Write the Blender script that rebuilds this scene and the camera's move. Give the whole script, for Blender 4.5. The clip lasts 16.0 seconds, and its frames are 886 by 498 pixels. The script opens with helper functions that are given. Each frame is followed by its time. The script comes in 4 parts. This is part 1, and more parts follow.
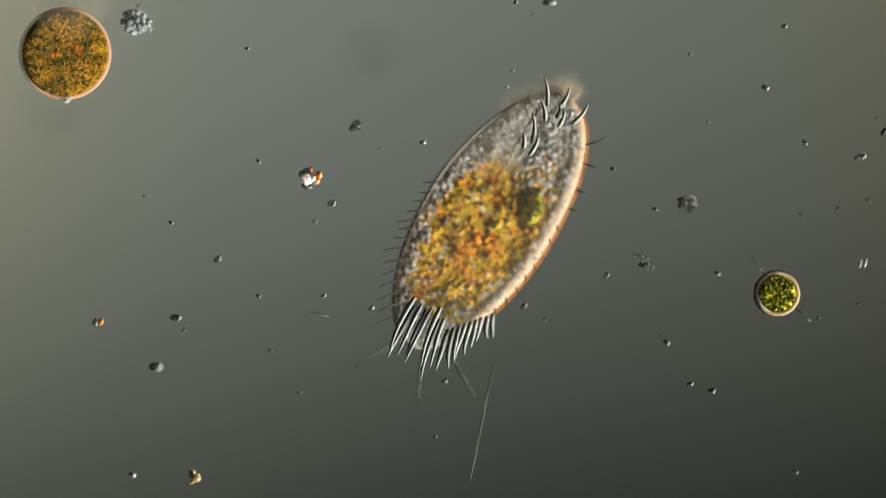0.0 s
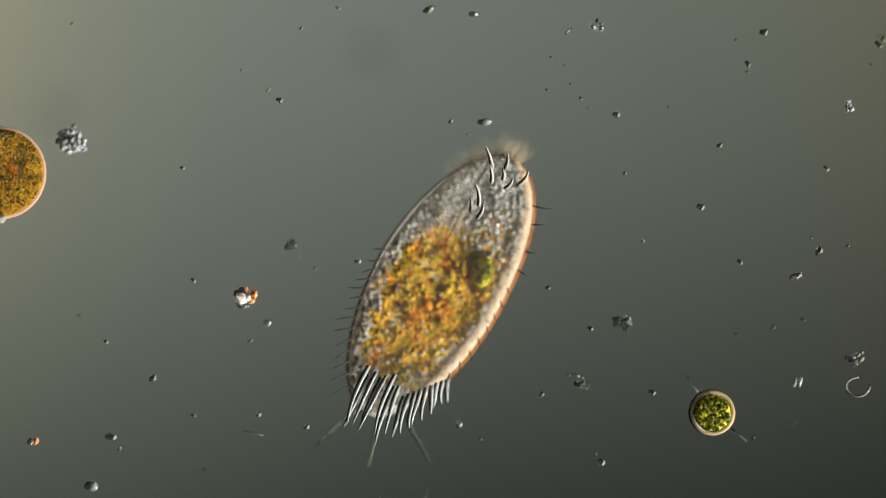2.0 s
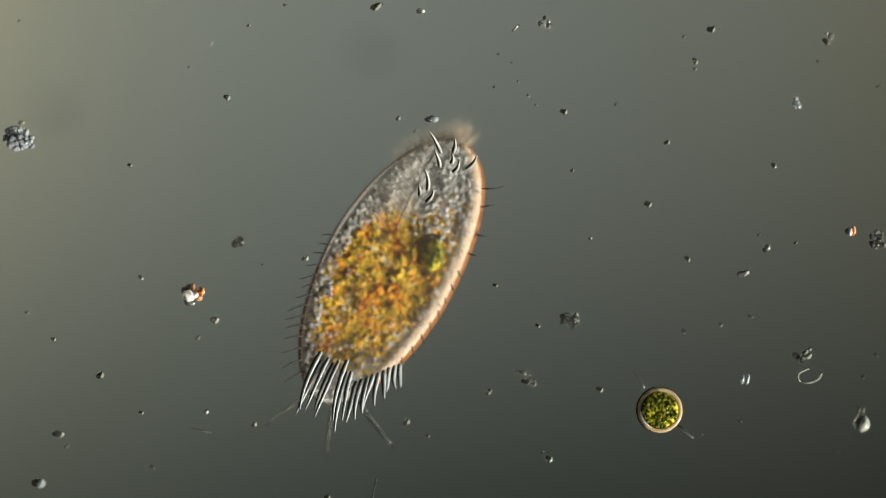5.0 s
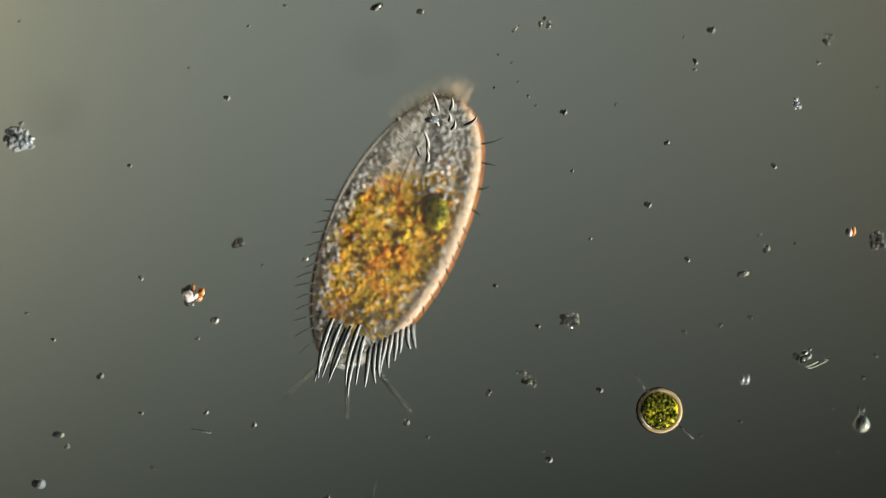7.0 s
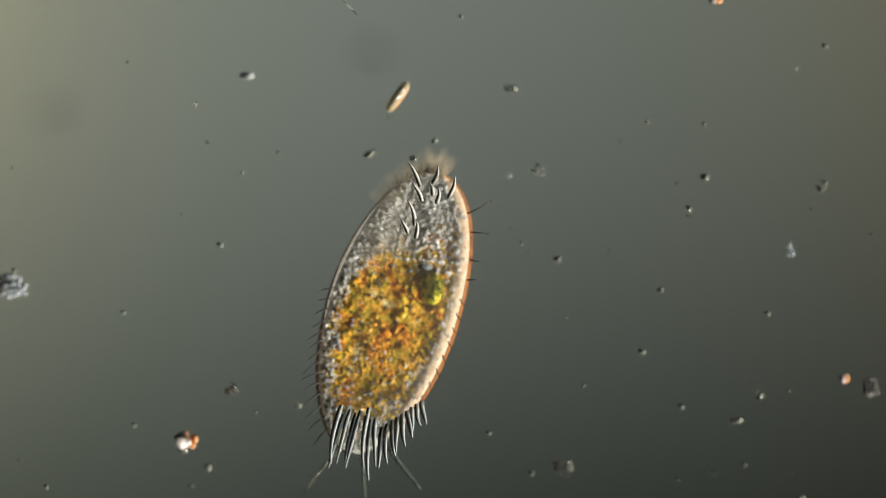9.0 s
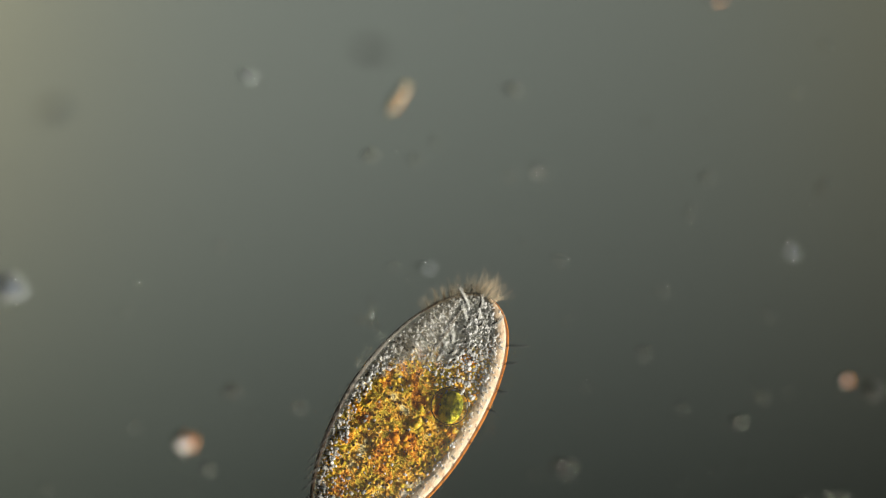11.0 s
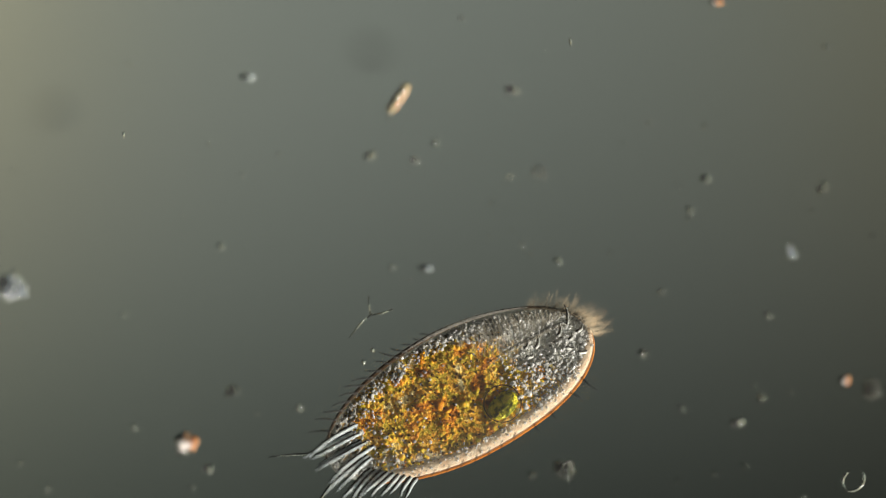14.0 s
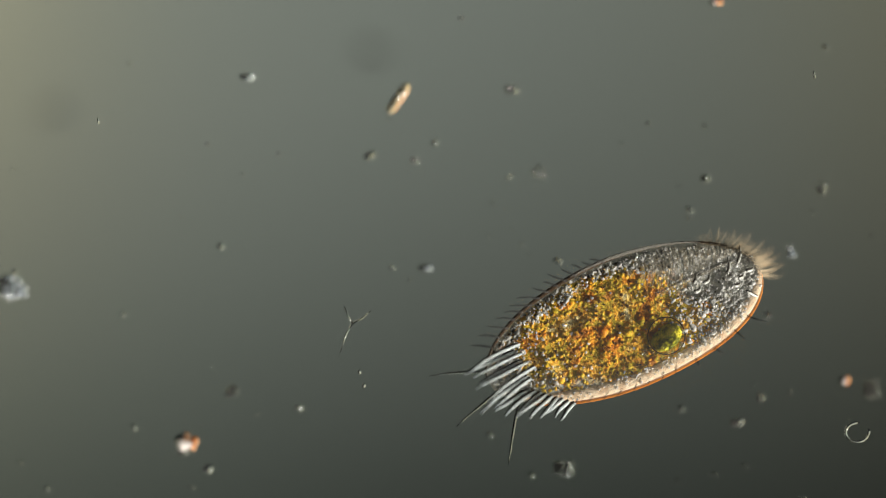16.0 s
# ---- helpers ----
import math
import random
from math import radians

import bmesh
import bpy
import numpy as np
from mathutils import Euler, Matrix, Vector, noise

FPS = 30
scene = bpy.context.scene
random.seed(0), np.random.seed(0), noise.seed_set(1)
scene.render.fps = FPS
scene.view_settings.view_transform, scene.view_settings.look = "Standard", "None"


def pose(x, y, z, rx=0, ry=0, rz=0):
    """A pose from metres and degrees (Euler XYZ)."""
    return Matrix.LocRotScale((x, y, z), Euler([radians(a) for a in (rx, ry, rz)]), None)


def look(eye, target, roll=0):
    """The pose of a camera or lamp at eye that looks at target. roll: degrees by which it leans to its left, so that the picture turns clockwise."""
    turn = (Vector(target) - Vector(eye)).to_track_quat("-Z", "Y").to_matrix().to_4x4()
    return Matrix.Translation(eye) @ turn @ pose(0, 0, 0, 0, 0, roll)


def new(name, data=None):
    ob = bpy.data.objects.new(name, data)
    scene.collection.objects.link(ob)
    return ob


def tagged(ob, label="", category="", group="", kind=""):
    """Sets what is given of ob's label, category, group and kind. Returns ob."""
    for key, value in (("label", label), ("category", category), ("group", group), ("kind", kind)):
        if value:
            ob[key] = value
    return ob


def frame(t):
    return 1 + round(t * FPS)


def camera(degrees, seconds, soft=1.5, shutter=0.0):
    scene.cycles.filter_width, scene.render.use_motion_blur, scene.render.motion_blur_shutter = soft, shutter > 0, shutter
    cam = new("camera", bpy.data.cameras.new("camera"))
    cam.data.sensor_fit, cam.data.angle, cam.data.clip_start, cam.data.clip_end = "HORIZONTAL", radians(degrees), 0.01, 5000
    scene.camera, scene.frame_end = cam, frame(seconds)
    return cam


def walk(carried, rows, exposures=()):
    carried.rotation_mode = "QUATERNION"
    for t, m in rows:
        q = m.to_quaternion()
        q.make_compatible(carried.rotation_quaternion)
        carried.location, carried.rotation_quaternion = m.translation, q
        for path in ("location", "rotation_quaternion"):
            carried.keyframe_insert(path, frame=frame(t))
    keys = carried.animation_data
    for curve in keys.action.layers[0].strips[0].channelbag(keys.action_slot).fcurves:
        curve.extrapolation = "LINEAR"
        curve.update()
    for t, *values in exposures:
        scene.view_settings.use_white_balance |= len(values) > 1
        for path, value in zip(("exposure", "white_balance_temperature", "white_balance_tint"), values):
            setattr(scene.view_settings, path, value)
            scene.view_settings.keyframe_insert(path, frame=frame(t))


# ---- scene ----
cam = camera(1.0, 16.0, soft=1.0)

# One micrometre of the specimen is one centimetre here.
# S: metres on the slide for one step of the layout grid, with its origin in the middle of the view at 3.5 s.
S = 0.0027
HEIGHT = 784 * S / math.tan(radians(0.5))
cam.data.dof.use_dof = True
cam.data.dof.focus_distance = HEIGHT
cam.data.dof.aperture_fstop = 0.085

# seconds, shift of the slide along x and y in layout steps (the stage is pushed by hand)
STAGE = [
    (0.0, 208, -206), (0.1, 206, -137), (0.2, 203, -65), (0.3, 201, 9), (0.5, 200.5, 9.5), (1.0, 200, 9), (1.3, 200, 9),
    (1.5, 187, 9), (1.7, 156, 8), (1.8, 102, 6), (2.0, 93, 5), (2.1, 40, 3), (2.4, 0, 0), (2.5, 0, 0), (3.5, 0, 0),
    (6.0, 0, 0), (7.0, 0, 1), (7.3, 0, 2), (7.5, 0, 11), (7.6, -1, 15), (7.7, -2, 47), (7.8, -4, 100), (7.9, -6, 133),
    (8.0, -8, 172), (8.1, -10, 213), (8.2, -11, 232), (8.3, -12, 257), (8.5, -12.5, 260), (9.0, -12, 261), (10.8, -11, 263),
    (13.0, -11, 264), (16.0, -11, 264)]
# seconds, height of the plane in focus against the upper face of the cover glass
FOCUS = [(0.0, -0.03), (8.4, -0.03), (8.8, -0.08), (10.0, -0.60), (10.8, -0.815), (12.0, -0.815), (13.2, -0.615), (13.6, -0.49), (14.2, -0.345), (16.0, -0.30)]


def between(rows, t):
    """The values of time rows at t, straight from row to row."""
    ts = [r[0] for r in rows]
    return [float(np.interp(t, ts, [r[i] for r in rows])) for i in range(1, len(rows[0]))]


def stage_times():
    return sorted({r[0] for r in STAGE} | {r[0] for r in FOCUS})


def stage_rows(z0=None, dx=0.0, dy=0.0):
    """Poses that keep station under the lens; z0 fixes the height."""
    rows = []
    for t in stage_times():
        ox, oy = between(STAGE, t)
        z = HEIGHT + between(FOCUS, t)[0] if z0 is None else z0
        rows.append((t, pose(-ox * S + dx, oy * S + dy, z)))
    return rows


walk(cam, stage_rows())

# ---- light ----
world = bpy.data.worlds.new("room")
scene.world = world
world.use_nodes = True
world.node_tree.nodes["Background"].inputs["Color"].default_value = (0.92, 0.96, 1.0, 1)
world.node_tree.nodes["Background"].inputs["Strength"].default_value = 0.05

sun = new("oblique_light", bpy.data.lights.new("oblique_light", "SUN"))
sun.data.energy, sun.data.angle, sun.data.color = 10.0, radians(26), (1.0, 0.93, 0.83)
sun.matrix_world = look((8.6, -4.4, 3.0), (0, 0, 0))


# ---- materials ----
def nodes_of(name):
    m = bpy.data.materials.new(name)
    m.use_nodes = True
    nt = m.node_tree
    nt.nodes.clear()
    out = nt.nodes.new("ShaderNodeOutputMaterial")
    return m, nt, out


def add(nt, kind, **values):
    n = nt.nodes.new(kind)
    for k, v in values.items():
        n.inputs[k.replace("_", " ")].default_value = v
    return n


def ramp(nt, fac, stops):
    r = nt.nodes.new("ShaderNodeValToRGB")
    els = r.color_ramp.elements
    while len(els) < len(stops):
        els.new(0.5)
    for e, (p, c) in zip(els, stops):
        e.position, e.color = p, (*c, 1)
    nt.links.new(fac, r.inputs["Fac"])
    return r


def noise_node(nt, scale, detail=3.0, rough=0.6):
    co = nt.nodes.new("ShaderNodeTexCoord")
    n = add(nt, "ShaderNodeTexNoise", Scale=scale, Detail=detail, Roughness=rough)
    nt.links.new(co.outputs["Object"], n.inputs["Vector"])
    return n


def flesh(name, stops, scale, clear=0.0, rough=0.45, bump=0.4, bump_scale=60.0, bump_dist=0.01, island=False, object_random=False, spec=0.4, glow=0.0, detail=3.0, grain=0.6, share=0.75, glassy=0.0, ior=1.3):
    """A living or mineral matter: mottled colour, fine relief, a share of clearness."""
    m, nt, out = nodes_of(name)
    b = add(nt, "ShaderNodeBsdfPrincipled", Roughness=rough)
    b.inputs["Specular IOR Level"].default_value = spec
    b.inputs["Transmission Weight"].default_value, b.inputs["IOR"].default_value = glassy, ior
    n = noise_node(nt, scale, detail, grain)
    fac = n.outputs["Fac"]
    if island or object_random:
        src = nt.nodes.new("ShaderNodeNewGeometry" if island else "ShaderNodeObjectInfo")
        mx = nt.nodes.new("ShaderNodeMath")
        mx.operation = "MULTIPLY_ADD"
        nt.links.new(src.outputs["Random Per Island" if island else "Random"], mx.inputs[0])
        mx.inputs[1].default_value = share
        sub = nt.nodes.new("ShaderNodeMath")
        sub.operation = "MULTIPLY_ADD"
        sub.inputs[1].default_value, sub.inputs[2].default_value = (0.9, -0.32) if share > 0.5 else (1.0, -0.5 * share)
        nt.links.new(n.outputs["Fac"], sub.inputs[0])
        nt.links.new(sub.outputs[0], mx.inputs[2])
        fac = mx.outputs[0]
    r = ramp(nt, fac, stops)
    nt.links.new(r.outputs["Color"], b.inputs["Base Color"])
    if bump:
        bn = noise_node(nt, bump_scale, 4.0)
        bp = add(nt, "ShaderNodeBump", Strength=bump, Distance=bump_dist)
        nt.links.new(bn.outputs["Fac"], bp.inputs["Height"])
        nt.links.new(bp.outputs["Normal"], b.inputs["Normal"])
    last = b.outputs[0]
    if glow:
        tr = nt.nodes.new("ShaderNodeBsdfTranslucent")
        nt.links.new(r.outputs["Color"], tr.inputs["Color"])
        mix = nt.nodes.new("ShaderNodeMixShader")
        mix.inputs[0].default_value = glow
        nt.links.new(last, mix.inputs[1])
        nt.links.new(tr.outputs[0], mix.inputs[2])
        last = mix.outputs[0]
    if clear:
        t = nt.nodes.new("ShaderNodeBsdfTransparent")
        mix = nt.nodes.new("ShaderNodeMixShader")
        mix.inputs[0].default_value = clear
        nt.links.new(last, mix.inputs[1])
        nt.links.new(t.outputs[0], mix.inputs[2])
        last = mix.outputs[0]
    nt.links.new(last, out.inputs["Surface"])
    return m


M_PELLICLE = flesh("pellicle", [(0.3, (0.86, 0.80, 0.68)), (0.7, (0.94, 0.90, 0.80))], 14, rough=0.3, bump=0.0, clear=0.968, spec=0.2)
# Near-black edges; on skin and shell it stands in for shade.
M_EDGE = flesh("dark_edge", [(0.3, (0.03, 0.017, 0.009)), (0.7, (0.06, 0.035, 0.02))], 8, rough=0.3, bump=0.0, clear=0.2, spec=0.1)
M_RIMLIGHT = flesh("rim", [(0.3, (0.42, 0.13, 0.022)), (0.7, (0.58, 0.22, 0.045))], 8, rough=0.4, bump=0.0, clear=0.4, spec=0.05)
FOOD = [(0.30, (0.34, 0.10, 0.004)), (0.37, (0.76, 0.26, 0.008)), (0.43, (0.95, 0.50, 0.035)), (0.48, (0.50, 0.38, 0.018)), (0.52, (0.76, 0.52, 0.04)), (0.57, (0.96, 0.44, 0.025)), (0.63, (0.97, 0.64, 0.11)), (0.70, (0.98, 0.82, 0.42))]
M_LITMARGIN = flesh("margin", [(0.35, (0.90, 0.62, 0.40)), (0.6, (0.95, 0.78, 0.58))], 30, rough=0.3, bump=0.4, bump_scale=45, bump_dist=0.02, clear=0.22, spec=0.2)
M_FOOD = flesh("food_grain", FOOD, 11, rough=0.35, bump=0.3, bump_scale=90, bump_dist=0.01, island=True, detail=3.0, grain=0.55, share=0.09, glassy=0.3, ior=1.36, spec=0.2)
M_GREY = flesh("clear_grain", [(0.1, (0.55, 0.56, 0.54)), (0.5, (0.86, 0.86, 0.84)), (0.9, (0.97, 0.98, 0.98))], 8, rough=0.05, bump=0.0, island=True, clear=0.2, glassy=0.5, ior=1.46, spec=0.35)
M_CIRRUS = flesh("cirrus", [(0.3, (0.62, 0.72, 0.78)), (0.7, (0.80, 0.87, 0.90))], 20, rough=0.15, bump=0.0, clear=0.3, glassy=0.2, ior=1.5, spec=0.2)
# Near black: shade along the bristles, carried by tubes of its own.
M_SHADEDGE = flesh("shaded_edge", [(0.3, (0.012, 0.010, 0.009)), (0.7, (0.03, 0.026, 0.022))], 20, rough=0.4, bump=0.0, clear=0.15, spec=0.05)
M_TUFT = flesh("tuft", [(0.3, (0.74, 0.75, 0.72)), (0.7, (0.88, 0.88, 0.84))], 20, rough=0.2, bump=0.0, clear=0.32, glassy=0.15, ior=1.45, spec=0.1)
M_LINE = flesh("pale_line", [(0.3, (0.72, 0.70, 0.64)), (0.7, (0.90, 0.88, 0.82))], 20, rough=0.2, bump=0.0, clear=0.84, spec=0.1)
M_FRINGE = flesh("fringe", [(0.3, (0.90, 0.66, 0.40)), (0.7, (0.95, 0.80, 0.58))], 20, rough=0.3, bump=0.0, clear=0.90, spec=0.1)
M_PLATE = flesh("plate", [(0.3, (0.54, 0.47, 0.36)), (0.7, (0.78, 0.72, 0.58))], 30, rough=0.2, bump=0.0, clear=0.86, spec=0.1)
M_HAIR = flesh("hair", [(0.3, (0.05, 0.05, 0.05)), (0.7, (0.10, 0.10, 0.10))], 20, rough=0.3, bump=0.0, clear=0.45, spec=0.2)
M_GREEN = flesh("green_food", [(0.34, (0.05, 0.06, 0.002)), (0.45, (0.22, 0.22, 0.007)), (0.53, (0.55, 0.49, 0.018)), (0.62, (0.90, 0.76, 0.07))], 26, rough=0.35, bump=0.7, bump_scale=30, bump_dist=0.05, detail=4.0)
M_AMBER = flesh("amber_cell", [(0.34, (0.010, 0.012, 0.001)), (0.42, (0.15, 0.12, 0.004)), (0.47, (0.04, 0.036, 0.002)), (0.52, (0.55, 0.26, 0.010)), (0.56, (0.12, 0.10, 0.004)), (0.61, (0.80, 0.36, 0.012)), (0.70, (0.55, 0.12, 0.006))], 13, rough=0.4, bump=0.8, bump_scale=70, bump_dist=0.05, detail=8.0, grain=0.8)
M_DROP = flesh("oil_drop", [(0.36, (0.45, 0.10, 0.006)), (0.5, (0.80, 0.22, 0.010)), (0.62, (0.92, 0.50, 0.05))], 30, rough=0.25, bump=0.6, bump_scale=70, bump_dist=0.03, clear=0.62)
M_WALL = flesh("cell_wall", [(0.3, (0.92, 0.66, 0.30)), (0.7, (0.96, 0.82, 0.54))], 10, rough=0.05, bump=0.0, clear=0.4, glassy=0.4, ior=1.4)
M_AMBERGRAIN = flesh("amber_grain", [(0.34, (0.08, 0.06, 0.003)), (0.43, (0.50, 0.33, 0.01)), (0.5, (0.88, 0.42, 0.012)), (0.56, (0.30, 0.29, 0.01)), (0.66, (0.96, 0.70, 0.07))], 12, rough=0.15, bump=0.0, island=True, detail=3.0, share=0.2, glassy=0.35, ior=1.35)
M_GREENGRAIN = flesh("green_grain", [(0.2, (0.25, 0.34, 0.01)), (0.5, (0.6, 0.62, 0.03)), (0.8, (0.92, 0.85, 0.15))], 20, rough=0.06, bump=0.0, island=True, glassy=0.75, ior=1.4)
M_THIN = flesh("thin_wall", [(0.3, (0.92, 0.48, 0.28)), (0.7, (0.97, 0.66, 0.44))], 10, rough=0.2, bump=0.0, clear=0.62, spec=0.1)
M_GHOST = flesh("ghost_cell", [(0.3, (0.80, 0.70, 0.52)), (0.7, (0.88, 0.80, 0.64))], 5, rough=0.5, bump=0.0, clear=0.972, spec=0.0)
M_GRIT = flesh("grit", [(0.1, (0.64, 0.64, 0.62)), (0.6, (0.85, 0.88, 0.90)), (0.95, (0.97, 0.97, 0.97))], 20, rough=0.02, bump=0.25, bump_scale=50, bump_dist=0.01, object_random=True, glassy=0.98, ior=1.58, spec=0.12)
M_PALE = flesh("pale_grit", [(0.1, (0.50, 0.58, 0.63)), (0.6, (0.76, 0.84, 0.89)), (0.95, (0.95, 0.97, 0.98))], 20, rough=0.05, bump=0.25, bump_scale=50, bump_dist=0.01, object_random=True, glassy=0.75, ior=1.5, spec=0.2)
M_DULL = flesh("dull_grit", [(0.1, (0.55, 0.55, 0.53)), (0.9, (0.85, 0.85, 0.85))], 20, rough=0.05, bump=0.3, clear=0.70, object_random=True, glassy=1.0, ior=1.28, spec=0.12)
M_CRYSTAL = flesh("crystal", [(0.3, (0.95, 0.84, 0.78)), (0.6, (0.98, 0.95, 0.93))], 16, rough=0.05, bump=0.2, bump_scale=30, bump_dist=0.02, glassy=0.5, ior=1.45, spec=0.15)
M_RUST = flesh("rust_grain", [(0.35, (0.40, 0.10, 0.02)), (0.52, (0.85, 0.40, 0.14)), (0.7, (0.95, 0.80, 0.66))], 34, rough=0.15, bump=0.4, glassy=0.3, ior=1.35)
M_DARKGRAIN = flesh("dark_grain", [(0.1, (0.2, 0.2, 0.19)), (0.7, (0.42, 0.42, 0.4)), (0.95, (0.8, 0.8, 0.8))], 20, rough=0.1, bump=0.4, object_random=True, glassy=0.93, ior=1.45)
# Near black: shaded halves and edges of debris, and small dark grains.
M_DARKSHADE = flesh("dense_grain", [(0.1, (0.02, 0.019, 0.018)), (0.7, (0.06, 0.058, 0.055)), (0.95, (0.14, 0.14, 0.14))], 20, rough=0.25, bump=0.3, object_random=True, clear=0.35, spec=0.3)
M_FAINT = flesh("faint_grain", [(0.1, (0.03, 0.03, 0.028)), (0.9, (0.09, 0.088, 0.085))], 20, rough=0.3, bump=0.2, clear=0.68, spec=0.2)
M_UMBER = flesh("umber_grain", [(0.3, (0.06, 0.025, 0.004)), (0.7, (0.14, 0.07, 0.012))], 20, rough=0.3, bump=0.0, clear=0.15, spec=0.3)
M_MOSS = flesh("moss_grain", [(0.3, (0.012, 0.02, 0.002)), (0.7, (0.04, 0.06, 0.004))], 20, rough=0.3, bump=0.0, spec=0.3)
M_ROD = flesh("diatom", [(0.3, (0.72, 0.52, 0.18)), (0.7, (0.92, 0.82, 0.58))], 25, rough=0.1, bump=0.3, bump_scale=50, glassy=0.7, ior=1.35)
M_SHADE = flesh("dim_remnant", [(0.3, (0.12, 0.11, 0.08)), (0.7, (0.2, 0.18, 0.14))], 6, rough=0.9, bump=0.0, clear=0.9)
M_DUST = flesh("lens_dust", [(0.3, (0.08, 0.08, 0.08)), (0.7, (0.12, 0.12, 0.11))], 3, rough=0.9, bump=0.0, clear=0.88)


def math_node(nt, op, a, b, c=None):
    n = nt.nodes.new("ShaderNodeMath")
    n.operation = op
    for i, v in enumerate((a, b, c)):
        if v is None:
            continue
        if isinstance(v, (int, float)):
            n.inputs[i].default_value = v
        else:
            nt.links.new(v, n.inputs[i])
    return n.outputs[0]


def grain_bump(nt, scale, dist):
    """Relief of packed round grains with fine roughness on them."""
    co = nt.nodes.new("ShaderNodeTexCoord")
    warp = add(nt, "ShaderNodeTexNoise", Scale=scale * 0.6, Detail=2.0)
    nt.links.new(co.outputs["Object"], warp.inputs["Vector"])
    mixv = nt.nodes.new("ShaderNodeVectorMath")
    mixv.operation = "MULTIPLY_ADD"
    nt.links.new(warp.outputs["Color"], mixv.inputs[0])
    mixv.inputs[1].default_value = (2.2 / scale,) * 3
    nt.links.new(co.outputs["Object"], mixv.inputs[2])
    cell = nt.nodes.new("ShaderNodeTexVoronoi")
    cell.feature = "SMOOTH_F1"
    cell.inputs["Scale"].default_value, cell.inputs["Smoothness"].default_value = scale, 0.35
    nt.links.new(mixv.outputs[0], cell.inputs["Vector"])
    fine = noise_node(nt, scale * 1.7, 4.0, 0.65)
    h = math_node(nt, "MULTIPLY_ADD", cell.outputs["Distance"], -0.55, math_node(nt, "MULTIPLY", fine.outputs["Fac"], 1.15))
    bp = add(nt, "ShaderNodeBump", Strength=1.0, Distance=dist)
    nt.links.new(h, bp.inputs["Height"])
    return bp.outputs["Normal"]


def inside_material():
    """The inside of the ciliate: patches of amber, olive and brown food in the middle, clear grey matter round it."""
    m, nt, out = nodes_of("cell_inside")
    b = add(nt, "ShaderNodeBsdfPrincipled", Roughness=0.45)
    b.inputs["Specular IOR Level"].default_value = 0.2
    mottle = math_node(nt, "MULTIPLY_ADD", noise_node(nt, 75, 4.0, 0.65).outputs["Fac"], 0.26, -0.13)
    patch = math_node(nt, "ADD", noise_node(nt, 10, 2.0, 0.5).outputs["Fac"], mottle)
    food = ramp(nt, patch, FOOD)
    grey = ramp(nt, noise_node(nt, 28, 4.0).outputs["Fac"],
                [(0.34, (0.36, 0.36, 0.33)), (0.43, (0.62, 0.62, 0.55)), (0.5, (0.86, 0.83, 0.73)), (0.55, (0.66, 0.69, 0.69)), (0.63, (0.95, 0.96, 0.95))])
    co = nt.nodes.new("ShaderNodeTexCoord")
    sep = nt.nodes.new("ShaderNodeSeparateXYZ")
    nt.links.new(co.outputs["Object"], sep.inputs[0])
    x, y = sep.outputs[0], sep.outputs[1]
    # the food mass leans forward along the right hand side
    yy = math_node(nt, "MULTIPLY_ADD", math_node(nt, "MAXIMUM", x, 0.0), -1.25, math_node(nt, "MULTIPLY_ADD", x, -0.15, y))
    ya = math_node(nt, "MULTIPLY", math_node(nt, "ADD", yy, 0.15), 1 / 0.47)
    xa = math_node(nt, "MULTIPLY", math_node(nt, "ADD", x, -0.012), 1 / 0.305)
    far = math_node(nt, "ADD", math_node(nt, "POWER", math_node(nt, "ABSOLUTE", ya, 0.0), 2.4), math_node(nt, "POWER", math_node(nt, "ABSOLUTE", xa, 0.0), 2.6))
    edge = math_node(nt, "MULTIPLY_ADD", noise_node(nt, 16, 3.0, 0.65).outputs["Fac"], 1.8, math_node(nt, "SUBTRACT", 0.12, far))
    fac = nt.nodes.new("ShaderNodeMapRange")
    fac.inputs["From Min"].default_value, fac.inputs["From Max"].default_value = -0.25, 0.3
    nt.links.new(edge, fac.inputs["Value"])
    mixc = nt.nodes.new("ShaderNodeMix")
    mixc.data_type = "RGBA"
    nt.links.new(fac.outputs[0], mixc.inputs["Factor"])
    nt.links.new(grey.outputs["Color"], mixc.inputs["A"])
    nt.links.new(food.outputs["Color"], mixc.inputs["B"])
    nt.links.new(mixc.outputs["Result"], b.inputs["Base Color"])
    nt.links.new(grain_bump(nt, 46, 0.026), b.inputs["Normal"])
    t = nt.nodes.new("ShaderNodeBsdfTransparent")
    mix = nt.nodes.new("ShaderNodeMixShader")
    nt.links.new(math_node(nt, "MULTIPLY_ADD", fac.outputs[0], -0.40, 0.46), mix.inputs[0])
    nt.links.new(b.outputs[0], mix.inputs[1])
    nt.links.new(t.outputs[0], mix.inputs[2])
    nt.links.new(mix.outputs[0], out.inputs["Surface"])
    return m


M_INSIDE = inside_material()


def glass_material():
    m, nt, out = nodes_of("slide_glass")
    t = add(nt, "ShaderNodeBsdfTransparent", Color=(0.99, 1.0, 0.99, 1))
    g = add(nt, "ShaderNodeBsdfGlossy", Roughness=0.02)
    mix = nt.nodes.new("ShaderNodeMixShader")
    mix.inputs[0].default_value = 0.02
    nt.links.new(t.outputs[0], mix.inputs[1])
    nt.links.new(g.outputs[0], mix.inputs[2])
    nt.links.new(mix.outputs[0], out.inputs["Surface"])
    return m


